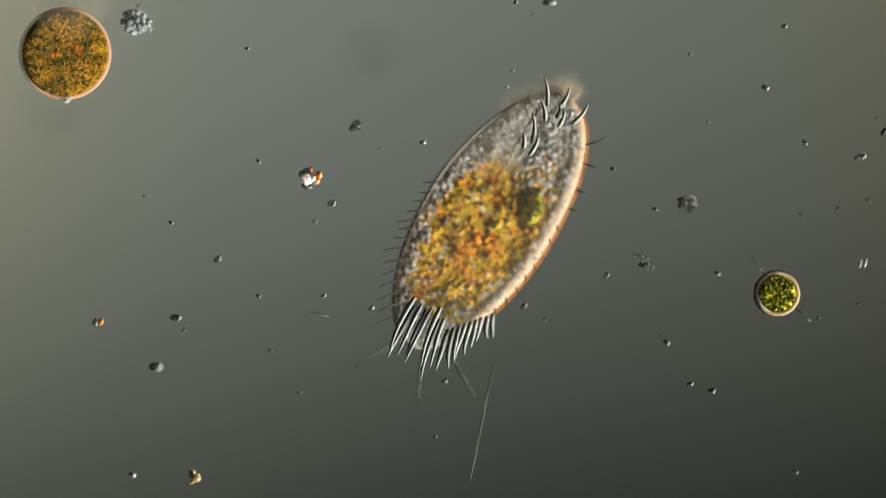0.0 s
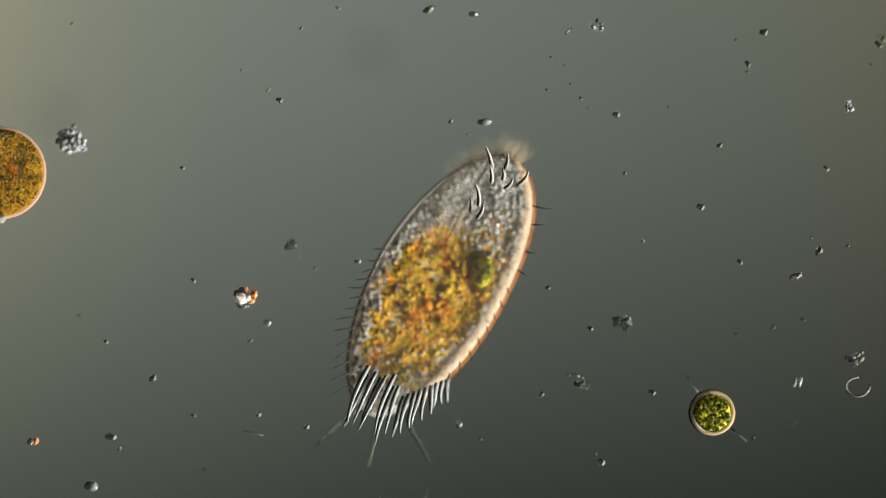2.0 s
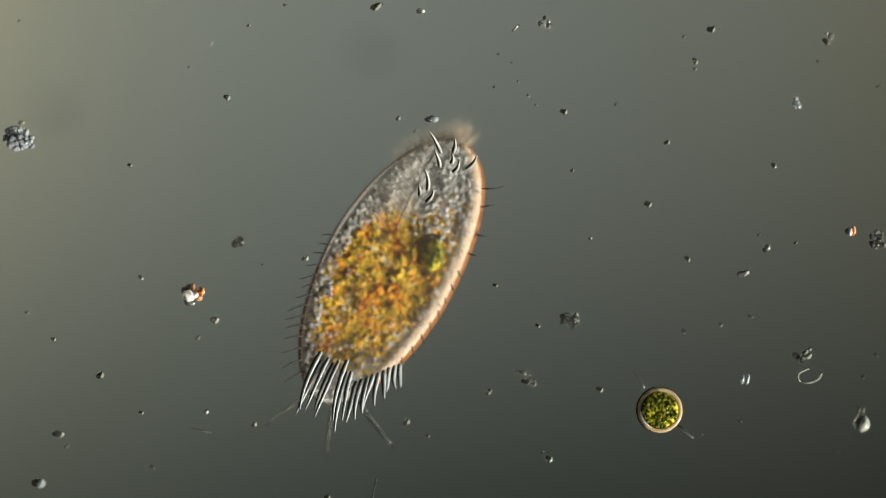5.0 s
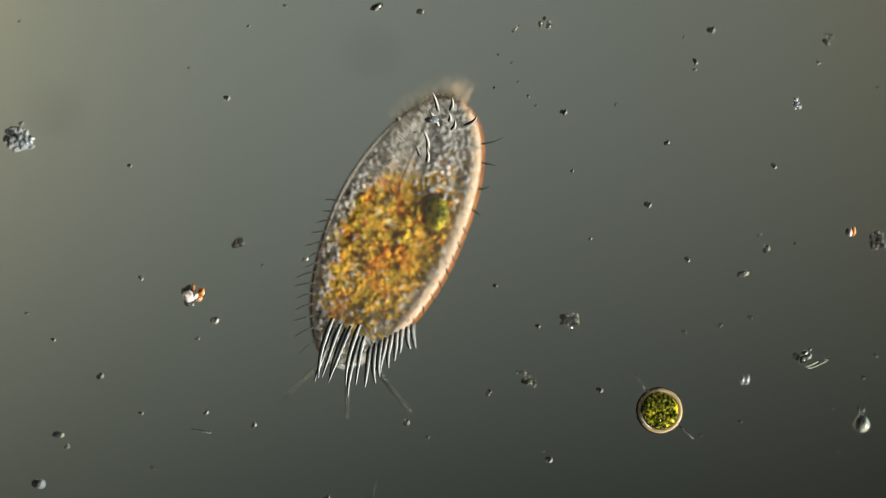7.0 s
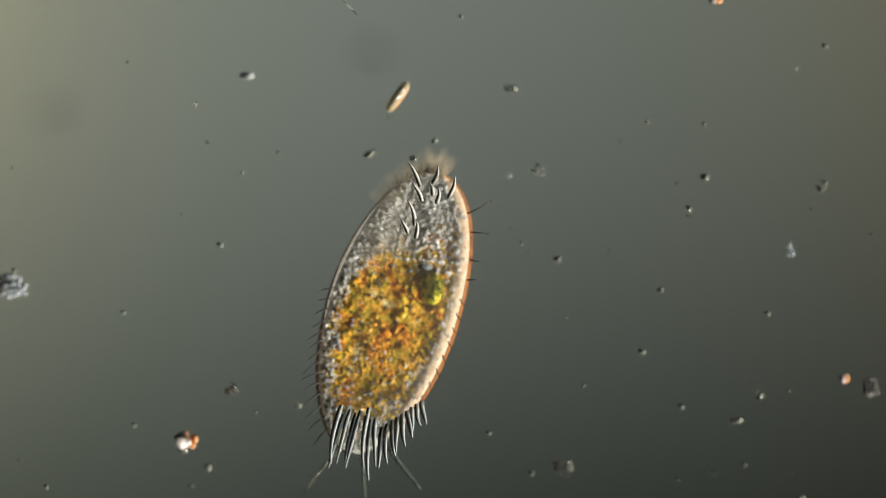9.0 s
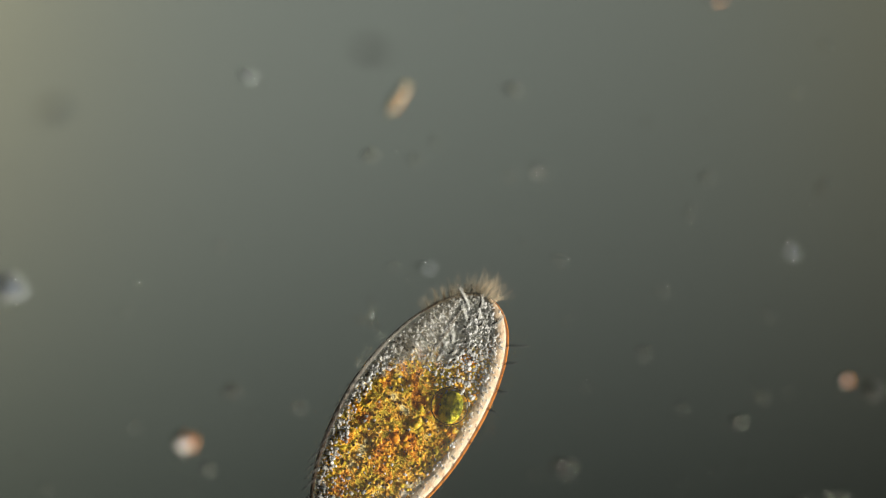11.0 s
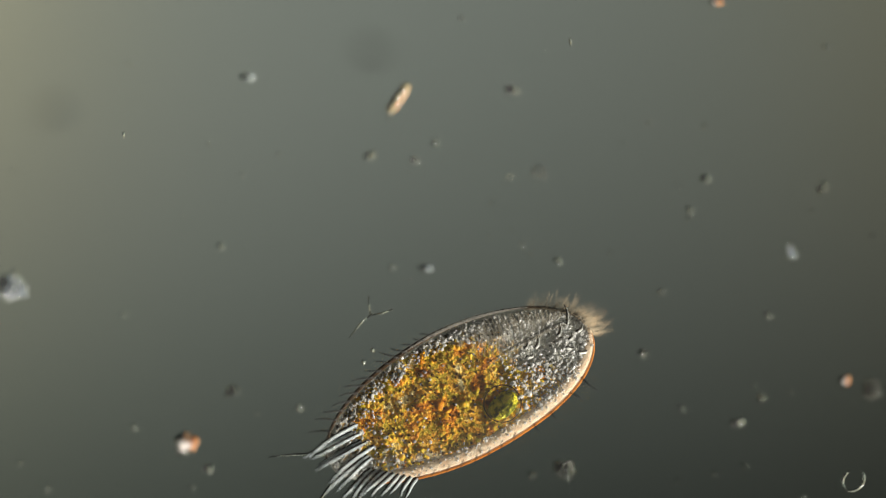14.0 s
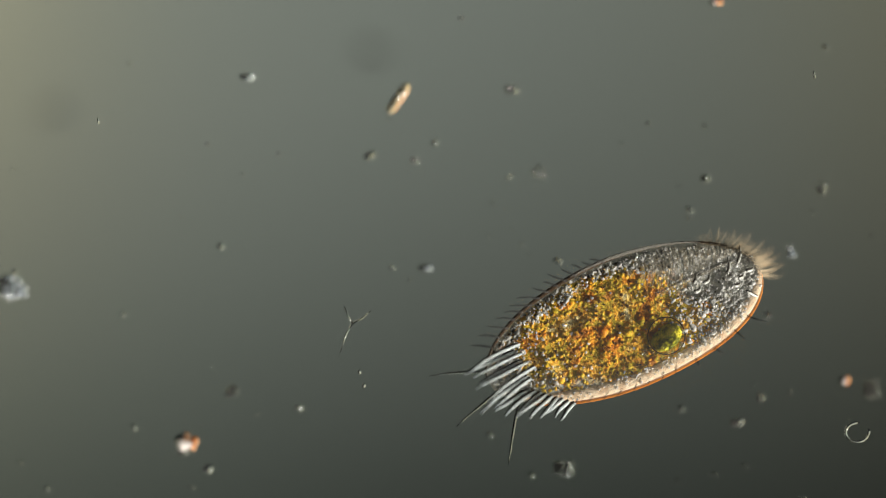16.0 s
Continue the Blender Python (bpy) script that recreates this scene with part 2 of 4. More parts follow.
def field_material():
    """The lit field under the slide: brighter and warmer to one side, as the lamp is off centre."""
    m, nt, out = nodes_of("lit_field")
    co = nt.nodes.new("ShaderNodeTexCoord")
    sep = nt.nodes.new("ShaderNodeSeparateXYZ")
    nt.links.new(co.outputs["Object"], sep.inputs[0])

    x, y = sep.outputs[0], sep.outputs[1]
    cloud = noise_node(nt, 0.89 / FIELD_HALF, 1.0)
    xn, yn = math_node(nt, "MULTIPLY", x, 1 / FIELD_HALF), math_node(nt, "MULTIPLY", y, 1.778 / FIELD_HALF)
    axis = math_node(nt, "MULTIPLY_ADD", xn, 0.93, math_node(nt, "MULTIPLY", y, -0.37 / FIELD_HALF))
    cube = math_node(nt, "MULTIPLY", axis, math_node(nt, "MULTIPLY", axis, axis))
    yn = math_node(nt, "MINIMUM", math_node(nt, "MAXIMUM", yn, -2.0), 2.0)
    stops = math_node(nt, "MULTIPLY_ADD", xn, -0.42, math_node(nt, "MULTIPLY_ADD", yn, 0.95, FIELD_STOPS))
    stops = math_node(nt, "MULTIPLY_ADD", math_node(nt, "MULTIPLY", yn, yn), -0.28, stops)
    # Added outside the view: steep bright and dark flanks, giving clear things relief.
    fifth = math_node(nt, "MULTIPLY", cube, math_node(nt, "MULTIPLY", axis, axis))
    stops = math_node(nt, "MULTIPLY_ADD", fifth, -0.085, math_node(nt, "MULTIPLY_ADD", cube, -0.03, stops))
    stops = math_node(nt, "MULTIPLY_ADD", cloud.outputs["Fac"], 0.2, stops)
    low = math_node(nt, "MINIMUM", math_node(nt, "ADD", yn, 0.25), 0.0)
    left = math_node(nt, "MAXIMUM", math_node(nt, "MINIMUM", xn, 0.0), -1.0)
    stops = math_node(nt, "MULTIPLY_ADD", math_node(nt, "MULTIPLY", left, yn), 0.20, math_node(nt, "MULTIPLY_ADD", left, -0.12, stops))
    share = math_node(nt, "MULTIPLY_ADD", left, 0.3, 0.47)
    stops = math_node(nt, "ADD", math_node(nt, "MULTIPLY", low, share), stops)
    level = math_node(nt, "POWER", 2.0, math_node(nt, "MINIMUM", math_node(nt, "MAXIMUM", stops, -9.0), -0.35))
    xx = math_node(nt, "MULTIPLY", xn, xn)
    side = math_node(nt, "MINIMUM", math_node(nt, "MULTIPLY_ADD", math_node(nt, "MULTIPLY", xx, xx), 0.5, math_node(nt, "MULTIPLY", xx, 0.06)), 0.85)
    side = math_node(nt, "MULTIPLY", side, math_node(nt, "MINIMUM", math_node(nt, "MAXIMUM", math_node(nt, "MULTIPLY_ADD", yn, 0.5, 0.72), 0.3), 1.15))
    mixc = nt.nodes.new("ShaderNodeMix")
    mixc.data_type = "RGBA"
    nt.links.new(side, mixc.inputs["Factor"])
    mixc.inputs["A"].default_value = (0.935, 1.0, 0.885, 1)
    mixc.inputs["B"].default_value = (1.09, 1.0, 0.67, 1)
    tint = nt.nodes.new("ShaderNodeMix")
    tint.data_type, tint.blend_type = "RGBA", "MULTIPLY"
    nt.links.new(math_node(nt, "MINIMUM", math_node(nt, "MULTIPLY", low, -1.2), 1.0), tint.inputs["Factor"])
    nt.links.new(mixc.outputs["Result"], tint.inputs["A"])
    tint.inputs["B"].default_value = (0.93, 1.0, 0.95, 1)
    e = add(nt, "ShaderNodeEmission", Strength=1.0)
    nt.links.new(level, e.inputs["Strength"])
    nt.links.new(tint.outputs["Result"], e.inputs["Color"])
    nt.links.new(e.outputs[0], out.inputs["Surface"])
    return m


FIELD_STOPS = -3.15
FIELD_HALF = (HEIGHT + 21.8) * math.tan(radians(0.5))


# ---- mesh helpers ----
def mesh_object(name, verts, faces, material, parent=None, label="", smooth=True):
    me = bpy.data.meshes.new(name)
    me.from_pydata([tuple(v) for v in verts], [], [tuple(f) for f in faces])
    me.materials.append(material)
    if smooth:
        me.polygons.foreach_set("use_smooth", [True] * len(me.polygons))
    me.update()
    ob = new(name, me)
    ob.parent = parent
    if label:
        ob["label"] = label
    return ob


def ball_template(level):
    bm = bmesh.new()
    bmesh.ops.create_icosphere(bm, subdivisions=level, radius=1.0)
    bm.verts.ensure_lookup_table()
    v = np.array([x.co[:] for x in bm.verts])
    f = np.array([[x.index for x in face.verts] for face in bm.faces])
    bm.free()
    return v, f


BALL1, BALL2, BALL3, BALL4 = (ball_template(i) for i in (1, 2, 3, 4))


def turn_of(rng):
    q = rng.normal(size=4)
    q /= np.linalg.norm(q)
    w, x, y, z = q
    return np.array([[1 - 2 * (y * y + z * z), 2 * (x * y - z * w), 2 * (x * z + y * w)],
                     [2 * (x * y + z * w), 1 - 2 * (x * x + z * z), 2 * (y * z - x * w)],
                     [2 * (x * z - y * w), 2 * (y * z + x * w), 1 - 2 * (x * x + y * y)]])


def lump(rng, template, radii, rough):
    """One uneven grain: a ball pulled out along its axes, with knobs."""
    v, f = template
    w = v.copy()
    for _ in range(4):
        d = rng.normal(size=3)
        d /= np.linalg.norm(d)
        w *= (1 + rough * rng.uniform(-1, 1) * np.clip(v @ d, 0, 1) ** 2)[:, None]
    return (w * np.array(radii)) @ turn_of(rng).T, f


def joined(pieces):
    verts, faces, n = [], [], 0
    for v, f in pieces:
        verts.append(v)
        faces.append(np.asarray(f) + n)
        n += len(v)
    return np.concatenate(verts), np.concatenate(faces)


def tube(points, radii, sides=8, closed=False):
    """A round, tapering rod through the points, closed at both ends."""
    pts = [Vector(p) for p in points]
    verts, faces = [], []
    for i, p in enumerate(pts):
        d = (pts[(i + 1) % len(pts)] - pts[i - 1]) if closed else (pts[min(i + 1, len(pts) - 1)] - pts[max(i - 1, 0)])
        d.normalize()
        a = d.cross(Vector((0.13, 0.21, 0.97))).normalized()
        b = d.cross(a)
        for k in range(sides):
            w = 2 * math.pi * k / sides
            verts.append(p + (a * math.cos(w) + b * math.sin(w)) * radii[i])
    for i in range(len(pts) if closed else len(pts) - 1):
        m = (i + 1) % len(pts)
        for k in range(sides):
            j = (k + 1) % sides
            faces.append((i * sides + k, i * sides + j, m * sides + j, m * sides + k))
    if not closed:
        faces.append(tuple(range(sides))[::-1])
        faces.append(tuple(range((len(pts) - 1) * sides, len(pts) * sides)))
    return verts, faces


def at(x, y, z=0.0):
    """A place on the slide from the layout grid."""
    return Vector(((x - 784) * S, (441 - y) * S, z))


# ---- the slide and the lit field ----
def slab(name, w, h, z0, z1, material, bevel):
    bm = bmesh.new()
    bmesh.ops.create_cube(bm, size=1.0, matrix=Matrix.Translation((0, 0, (z0 + z1) / 2)) @ Matrix.Diagonal((w, h, z1 - z0, 1)))
    bmesh.ops.bevel(bm, geom=bm.edges[:], offset=bevel, segments=2, affect="EDGES")
    me = bpy.data.meshes.new(name)
    bm.to_mesh(me)
    bm.free()
    me.materials.append(material)
    return new(name, me)


slide = tagged(slab("microscope_slide", 14, 11, -2.2, -1.6, glass_material(), 0.04), "clear glass microscope slide lit from below", "glass slide", kind="structure")
cover = tagged(slab("cover_glass", 13, 10, -0.02, 0.0, slide.data.materials[0], 0.004), "thin clear cover glass over the water drop", "cover glass", kind="structure")
slide.visible_shadow = cover.visible_shadow = False
field = tagged(slab("backdrop", 170, 170, -22.1, -21.8, field_material(), 0.01), "unevenly glowing grey field of the microscope lamp", "backdrop", kind="structure")


def lens_dust(x, y, sx, sy, seed):
    rng = np.random.default_rng(seed)
    pieces = []
    for _ in range(5):
        w = lump(rng, BALL2, (1, 1, 1), 0.3)[0] * (sx * S * 0.4, sy * S * 0.4, 0.02)
        pieces.append((w + np.array([rng.uniform(-0.4, 0.4) * sx * S, rng.uniform(-0.3, 0.3) * sy * S, 0]), BALL2[1]))
    v, f = joined(pieces)
    ob = mesh_object("dust_smudge", v, f, M_DUST)
    return tagged(ob, "soft dark dust smudge on the condenser glass", "dust", "dust smudges"), x, y


DUST = [lens_dust(664, 92, 46, 26, 3), lens_dust(92, 196, 42, 26, 4)]
DUST_Z = -2.7


# ---- the ciliate ----
# Its own space: y to the head, x to its right hand side as seen from above, lengths in layout steps times S.
MID, FRONT, BACK, THICK = -6.0, 258.0, 264.0, 40.0


def outline(ahead, side):
    """Length, width and fullness of one quarter of the body's outline."""
    if ahead > 0:
        return (FRONT, 115.0, 2.35) if side > 0 else (FRONT, 116.0, 1.8)
    return (BACK, 115.0, 1.8) if side > 0 else (BACK, 116.0, 2.0)


def half_width(u, side):
    length, width, p = outline(u - MID, side)
    t = min(abs((u - MID) / length), 1.0)
    return width * max(1 - t ** p, 0.0) ** (1 / p)


def half_thick(u):
    t = min(abs((u - MID) / (FRONT if u > MID else BACK)), 1.0)
    return THICK * max(1 - t ** 4.5, 0.0) ** 0.6 * (1.0 - 0.08 * max((u - 40) / 230, 0))


def top_of(u, v):
    """The height of the upper skin."""
    w = half_width(u, v)
    return half_thick(u) * max(1 - abs(v / max(w, 1e-6)) ** (6 if v > 0 else 11), 0.0) ** 0.72


def inside_top(u, v):
    """The height of the grainy inside, which lies well below the skin and sinks at the rim."""
    d = max(half_width(u, v) - abs(v), 0.0)
    p = Vector((v, u, 3.3))
    lumps = 4.2 * noise.noise(p * 0.028) + 2.6 * noise.noise(p * 0.06) + 1.5 * noise.noise(p * 0.13) + 0.9 * noise.noise(p * 0.27)
    return -14.0 + lumps - 9.0 * max(1 - d / 16, 0.0) ** 2


def shell(us, around):
    """The closed skin round the body."""
    verts, faces = [], []
    for u in us:
        for k in range(around):
            w = 2 * math.pi * k / around
            c, d = math.cos(w), math.sin(w)
            wide, high = max(half_width(u, c), 2.0), max(half_thick(u), 1.0)
            verts.append(Vector((c * wide, u, max(1 - c ** 6, 0.0) ** 0.72 * math.copysign(high, d) * (1.0 if d > 0 else 0.8))) * S)
    n = len(us)
    for i in range(n - 1):
        for k in range(around):
            j = (k + 1) % around
            faces.append((i * around + k, (i + 1) * around + k, (i + 1) * around + j, i * around + j))
    faces.append(tuple(range(around)))
    faces.append(tuple(range((n - 1) * around, n * around))[::-1])
    return verts, faces


def stations(a, b, n):
    """Steps from a to b, closer together at both ends."""
    return [(a + b) / 2 - math.cos(math.pi * i / (n - 1)) * (b - a) / 2 for i in range(n)]


def grains(count, rng, inside, size, material, name, label, lift=0.0, template=BALL2):
    """Grains lying on the inside matter, where inside(u, v) says how likely they are."""
    pieces = []
    while len(pieces) < count:
        u, v = rng.uniform(-262, 248), rng.uniform(-118, 114)
        w = half_width(u, v)
        if abs(v) > w - 5 or rng.random() > inside(u, v / w):
            continue
        r = size[0] * (size[1] / size[0]) ** (rng.random() ** 1.8)
        vv, ff = lump(rng, template, (r * rng.uniform(0.8, 1.3), r * rng.uniform(0.7, 1.1), r * rng.uniform(0.6, 0.9)), 0.5)
        pieces.append(((vv + np.array([v, u, inside_top(u, v) + lift - 0.15 * r])) * S, ff))
    v, f = joined(pieces)
    ob = mesh_object(name, v, f, material, ciliate, label)
    ob["kind"] = "stuff"
    return ob


ciliate = tagged(new("ciliate"), "oval clear ciliate filled with amber food grains, bristling with white cirri", "ciliate")
ciliate.empty_display_size = 0.1

mesh_object("pellicle", *shell(stations(MID - BACK + 1, MID + FRONT - 1, 90), 96), M_PELLICLE, ciliate, "clear cream outer skin of the cell")


def rim_points(a0, a1, n, out, z=0.0):
    pts = []
    for k in range(n):
        a = radians(a0 + (a1 - a0) * k / (n - 1))
        length, width, p = outline(math.sin(a), math.cos(a))
        u = MID + length * math.copysign(abs(math.sin(a)) ** (2 / p), math.sin(a))
        v = math.copysign(width * abs(math.cos(a)) ** (2 / p) + out, math.cos(a))
        pts.append(Vector((v, u, z)) * S)
    return pts


def swell(n, low, high, power):
    """Radii that swell from both ends to the middle."""
    return [S * (low + high * math.sin(math.pi * k / (n - 1)) ** power) for k in range(n)]


def flat(made, share, z):
    """A rod made lower, at the height z."""
    return [Vector((p.x, p.y, p.z * share + z * S)) for p in made[0]], made[1]


# Edge light put into colour: orange fringe and pale band, lit side only.
mesh_object("rim", *tube(rim_points(-56, 84, 70, 0.0, -14), swell(70, 0.8, 2.6, 0.5), 10), M_RIMLIGHT, ciliate, "thin orange-brown edge of the skin")
mesh_object("margin", *flat(tube(rim_points(-62, 82, 70, -13.5, 0), swell(70, 1.0, 11.8, 0.5), 14), 0.36, -14.0), M_LITMARGIN, ciliate, "pale peach margin inside the edge")
# Shade of the far side, put in as a dark rod along the edge.
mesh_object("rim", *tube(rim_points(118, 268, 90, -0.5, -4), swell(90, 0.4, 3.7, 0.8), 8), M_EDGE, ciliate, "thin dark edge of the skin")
mesh_object("rim", *tube(rim_points(134, 192, 60, -2.0, 24), swell(60, 0.3, 2.2, 0.8), 8), M_LINE, ciliate, "faint pale line along the front edge")


def food_zone(u, q):
    """How far a place belongs to the amber food mass: full in the middle, none at head, tail and rim."""
    front = 105 + 140 * max(q, 0.0)
    a = (u + 55) / (155 if u < -55 else front + 40)
    e = abs(a) ** 2.4 + abs((q - 0.03) / 0.88) ** 2.8 + 0.5 * noise.noise(Vector((u * 0.02, q * 2.2, 5)))
    return max(0.0, min(1.0, (1.05 - e) * 4))


def clear_zone(u, q):
    mouth = 0.55 if u > 50 and -0.97 < q < 0.1 else 1.0
    return max(0.03, 0.9 - food_zone(u, q)) * (1.0 if q < 0.78 else 0.3) * mouth


def matter(n, across):
    """The inside matter: an uneven upper face, closed below."""
    verts, faces = [], []
    for u in stations(MID - BACK + 3, MID + FRONT - 3, n):
        left, right = half_width(u, -1) - 3, half_width(u, 1) - 3
        for k in range(across):
            f = (1 - math.cos(math.pi * k / (across - 1))) / 2
            v = -left + (left + right) * f
            verts.append(Vector((v, u, inside_top(u, v))) * S)
        for v in (right * 0.8, -left * 0.8):
            verts.append(Vector((v, u, -28.0)) * S)
    row = across + 2
    for i in range(n - 1):
        for k in range(row):
            j = (k + 1) % row
            faces.append((i * row + k, i * row + j, (i + 1) * row + j, (i + 1) * row + k))
    faces.append(tuple(range(row))[::-1])
    faces.append(tuple(range((n - 1) * row, n * row)))
    return verts, faces


mesh_object("cytoplasm", *matter(230, 140), M_INSIDE, ciliate, "grainy inside with amber and olive food in the middle")
rng = np.random.default_rng(11)
grains(1050, rng, food_zone, (1.8, 5.0), M_FOOD, "food_grain", "amber, olive and brown food grains", -0.8)
grains(64, rng, lambda u, q: food_zone(u, q) * (0.1 if math.hypot(u - 52, q * 110 - 51) < 42 else 1.0), (5.5, 10.0), M_FOOD, "food_lump", "round amber and olive lumps of food", -4.0, BALL3)
grains(1500, rng, clear_zone, (1.8, 4.6), M_GREY, "clear_grain", "small colourless grains under the skin", 0.5)
grains(200, rng, lambda u, q: (1.0 if q < -0.74 and u < 120 else 0.0) + (0.5 if u < -150 and q < 0.6 else 0.0), (2.2, 4.6), M_GREY, "clear_grain", "bright colourless grains along the margin", 1.5)
grains(300, rng, lambda u, q: 1.0 if 0.05 < q < 0.85 and u > 70 else 0.0, (2.2, 5.0), M_GREY, "clear_grain", "bright colourless grains beside the mouth", 1.5)
grains(130, rng, lambda u, q: 1.0 if 0.76 < q < 0.95 and u < 190 else 0.0, (1.5, 3.2), M_GREY, "clear_grain", "bright colourless grains on the pale margin", 5.5)
# Dark and brown grains added for contrast, as shaded gaps between the others.
grains(240, rng, lambda u, q: clear_zone(u, q) + (0.6 if q < -0.74 and u < 120 else 0.0), (1.6, 3.6), M_DARKSHADE, "dense_grain", "small dark grains among the clear ones", 1.5)
grains(240, rng, food_zone, (1.5, 3.6), M_UMBER, "umber_grain", "small brown grains among the food", 1.5)


def food_ball(u, v, r, material, name, label, seed):
    rg = np.random.default_rng(seed)
    vv, ff = lump(rg, BALL3, (r, r, r * 0.45), 0.08)
    return mesh_object(name, (vv + np.array([v, u, -15.0])) * S, ff, material, ciliate, label)


vacuole = food_ball(52, 51, 31, M_GREEN, "food_vacuole", "round green swallowed alga", 5)
membrane = [Vector((51 + 33 * math.cos(math.pi * k / 24), 52 + 33 * math.sin(math.pi * k / 24), -8)) * S for k in range(48)]
mesh_object("membrane", *tube(membrane, [1.0 * S] * 48, 8, True), M_EDGE, vacuole, "thin dark skin round the green food")


def cirrus(name, u, v, z, aim, length, thick, bend, rise, material=M_CIRRUS, sides=8, label="", shaded=True):
    """A stiff tapering bristle, rooted at its own origin; aim: degrees in the plane, 90 is towards the head. A shaded
    one carries a dark tube in place of shade, along the side away from the lamp.
    """
    pts, rad = [], []
    n = 7
    for i in range(n):
        f = i / (n - 1)
        a = radians(aim + bend * f)
        wave = 3.0 * math.sin(f * 4.0 + length) * f * thick / 4.0
        pts.append(Vector((math.cos(a) * length * f - math.sin(a) * wave, math.sin(a) * length * f + math.cos(a) * wave, rise * math.sin(f * 2.2))) * S)
        rad.append(thick * S * (1 - 0.72 * f ** 2.4) * (0.75 if i == 0 else 1))
    ob = mesh_object(name, *tube(pts, rad, sides), material, ciliate, label)
    ob.location = Vector((v, u, z)) * S
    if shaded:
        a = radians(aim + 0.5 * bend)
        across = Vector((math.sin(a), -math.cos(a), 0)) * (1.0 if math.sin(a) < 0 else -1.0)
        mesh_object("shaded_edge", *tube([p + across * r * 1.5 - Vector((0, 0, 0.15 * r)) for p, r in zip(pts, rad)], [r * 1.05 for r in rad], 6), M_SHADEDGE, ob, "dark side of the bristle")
    return ob


BEAT = []  # part, base place, swing in degrees, beats a second, phase, tilt and sweep over time
NO_DIP = ((0.0, 0.0), (16.0, 0.0))
FOLD = ((0.0, 0.0), (1.2, 0.0), (1.6, 38.0), (3.7, 34.0), (6.0, 52.0), (7.2, 52.0), (7.5, 22.0), (8.6, 22.0), (10.4, 50.0), (13.4, 50.0), (13.9, -75.0), (16.0, -75.0))
RISE = ((0.0, 0.0), (8.6, 0.0), (10.4, -48.0), (13.2, -48.0), (14.0, -14.0), (16.0, -14.0))
SWEEP = ((0.0, 0.0), (8.6, 0.0), (10.4, 36.0), (13.4, 36.0), (14.2, 16.0), (16.0, 16.0))


def beating(ob, swing, rate, phase, dip=NO_DIP, sweep=NO_DIP):
    BEAT.append((ob, ob.location.copy(), swing, rate, phase, dip, sweep))


# long bundle at the tail
rt = random.Random(5)
for k in range(8):
    u, v = -194 + rt.uniform(-12, 12), -40 + 9.5 * k + rt.uniform(-2, 2)
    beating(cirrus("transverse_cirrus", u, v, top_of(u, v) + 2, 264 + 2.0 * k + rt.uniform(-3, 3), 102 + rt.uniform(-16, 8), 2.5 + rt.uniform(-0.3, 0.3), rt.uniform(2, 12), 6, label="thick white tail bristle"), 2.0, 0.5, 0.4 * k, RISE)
# rows along both margins
for k in range(9):
    u, v = -208 + 8.0 * k, 42 + 6.6 * k
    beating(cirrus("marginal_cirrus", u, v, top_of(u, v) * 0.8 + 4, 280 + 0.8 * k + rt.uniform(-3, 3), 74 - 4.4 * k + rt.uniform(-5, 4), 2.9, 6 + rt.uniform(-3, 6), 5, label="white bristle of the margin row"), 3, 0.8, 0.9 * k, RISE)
for k in range(8):
    u = -134 + 26 * k
    w = half_width(u, 1)
    beating(cirrus("marginal_cirrus", u, w - 6, 32, 292 + 2.4 * k, 20 - 0.5 * k, 1.3 + rt.uniform(-0.2, 0.5), 14 + rt.uniform(-12, 12), 3, M_FAINT, 6, "short dark bristle of the margin row", shaded=False), 7, 1.1, 0.9 * k)
for k in range(14):
    u = -236 + 18.5 * k
    w = half_width(u, -1)
    beating(cirrus("marginal_cirrus", u, -(w - 6), 38, 228 - 1.8 * k, 46 - 1.3 * k + rt.uniform(-8, 3), 2.0, 3, 4, M_HAIR, 6, "fine dark bristle of the margin row", shaded=False), 8, 1.3, 0.7 * k, NO_DIP, SWEEP)
# three hair-thin bristles at the end
for u, v, aim, length in ((-258, -16, 239, 110), (-262, 20, 287, 95), (-236, 56, 325, 106)):
    beating(cirrus("caudal_bristle", u, v, -28, aim, length, 1.5, 4, 0, M_GRIT, 6, "long thin clear tail hair"), 4, 0.4, u)
# strong bristles on the front of the underside
for u, v, aim, length in ((220, -14, 112, 52), (229, 6, 84, 40), (214, 40, 68, 46), (196, -4, 108, 42), (198, 22, 78, 34), (150, -4, 98, 54), (129, 4, 84, 40), (134, -12, 100, 30), (210, 12, 92, 28)):
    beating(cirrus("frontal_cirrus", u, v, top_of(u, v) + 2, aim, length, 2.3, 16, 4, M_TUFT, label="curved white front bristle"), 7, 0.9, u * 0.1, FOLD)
for u, v, aim, length in ((196, 78, 30, 40), (166, 92, 14, 26), (120, 104, 8, 22), (84, 110, 350, 18)):
    beating(cirrus("frontal_cirrus", u, v, 36, aim, length, 1.8, 10, 5, M_HAIR, 6, "thin dark front hair", shaded=False), 13, 0.9, u * 0.1)
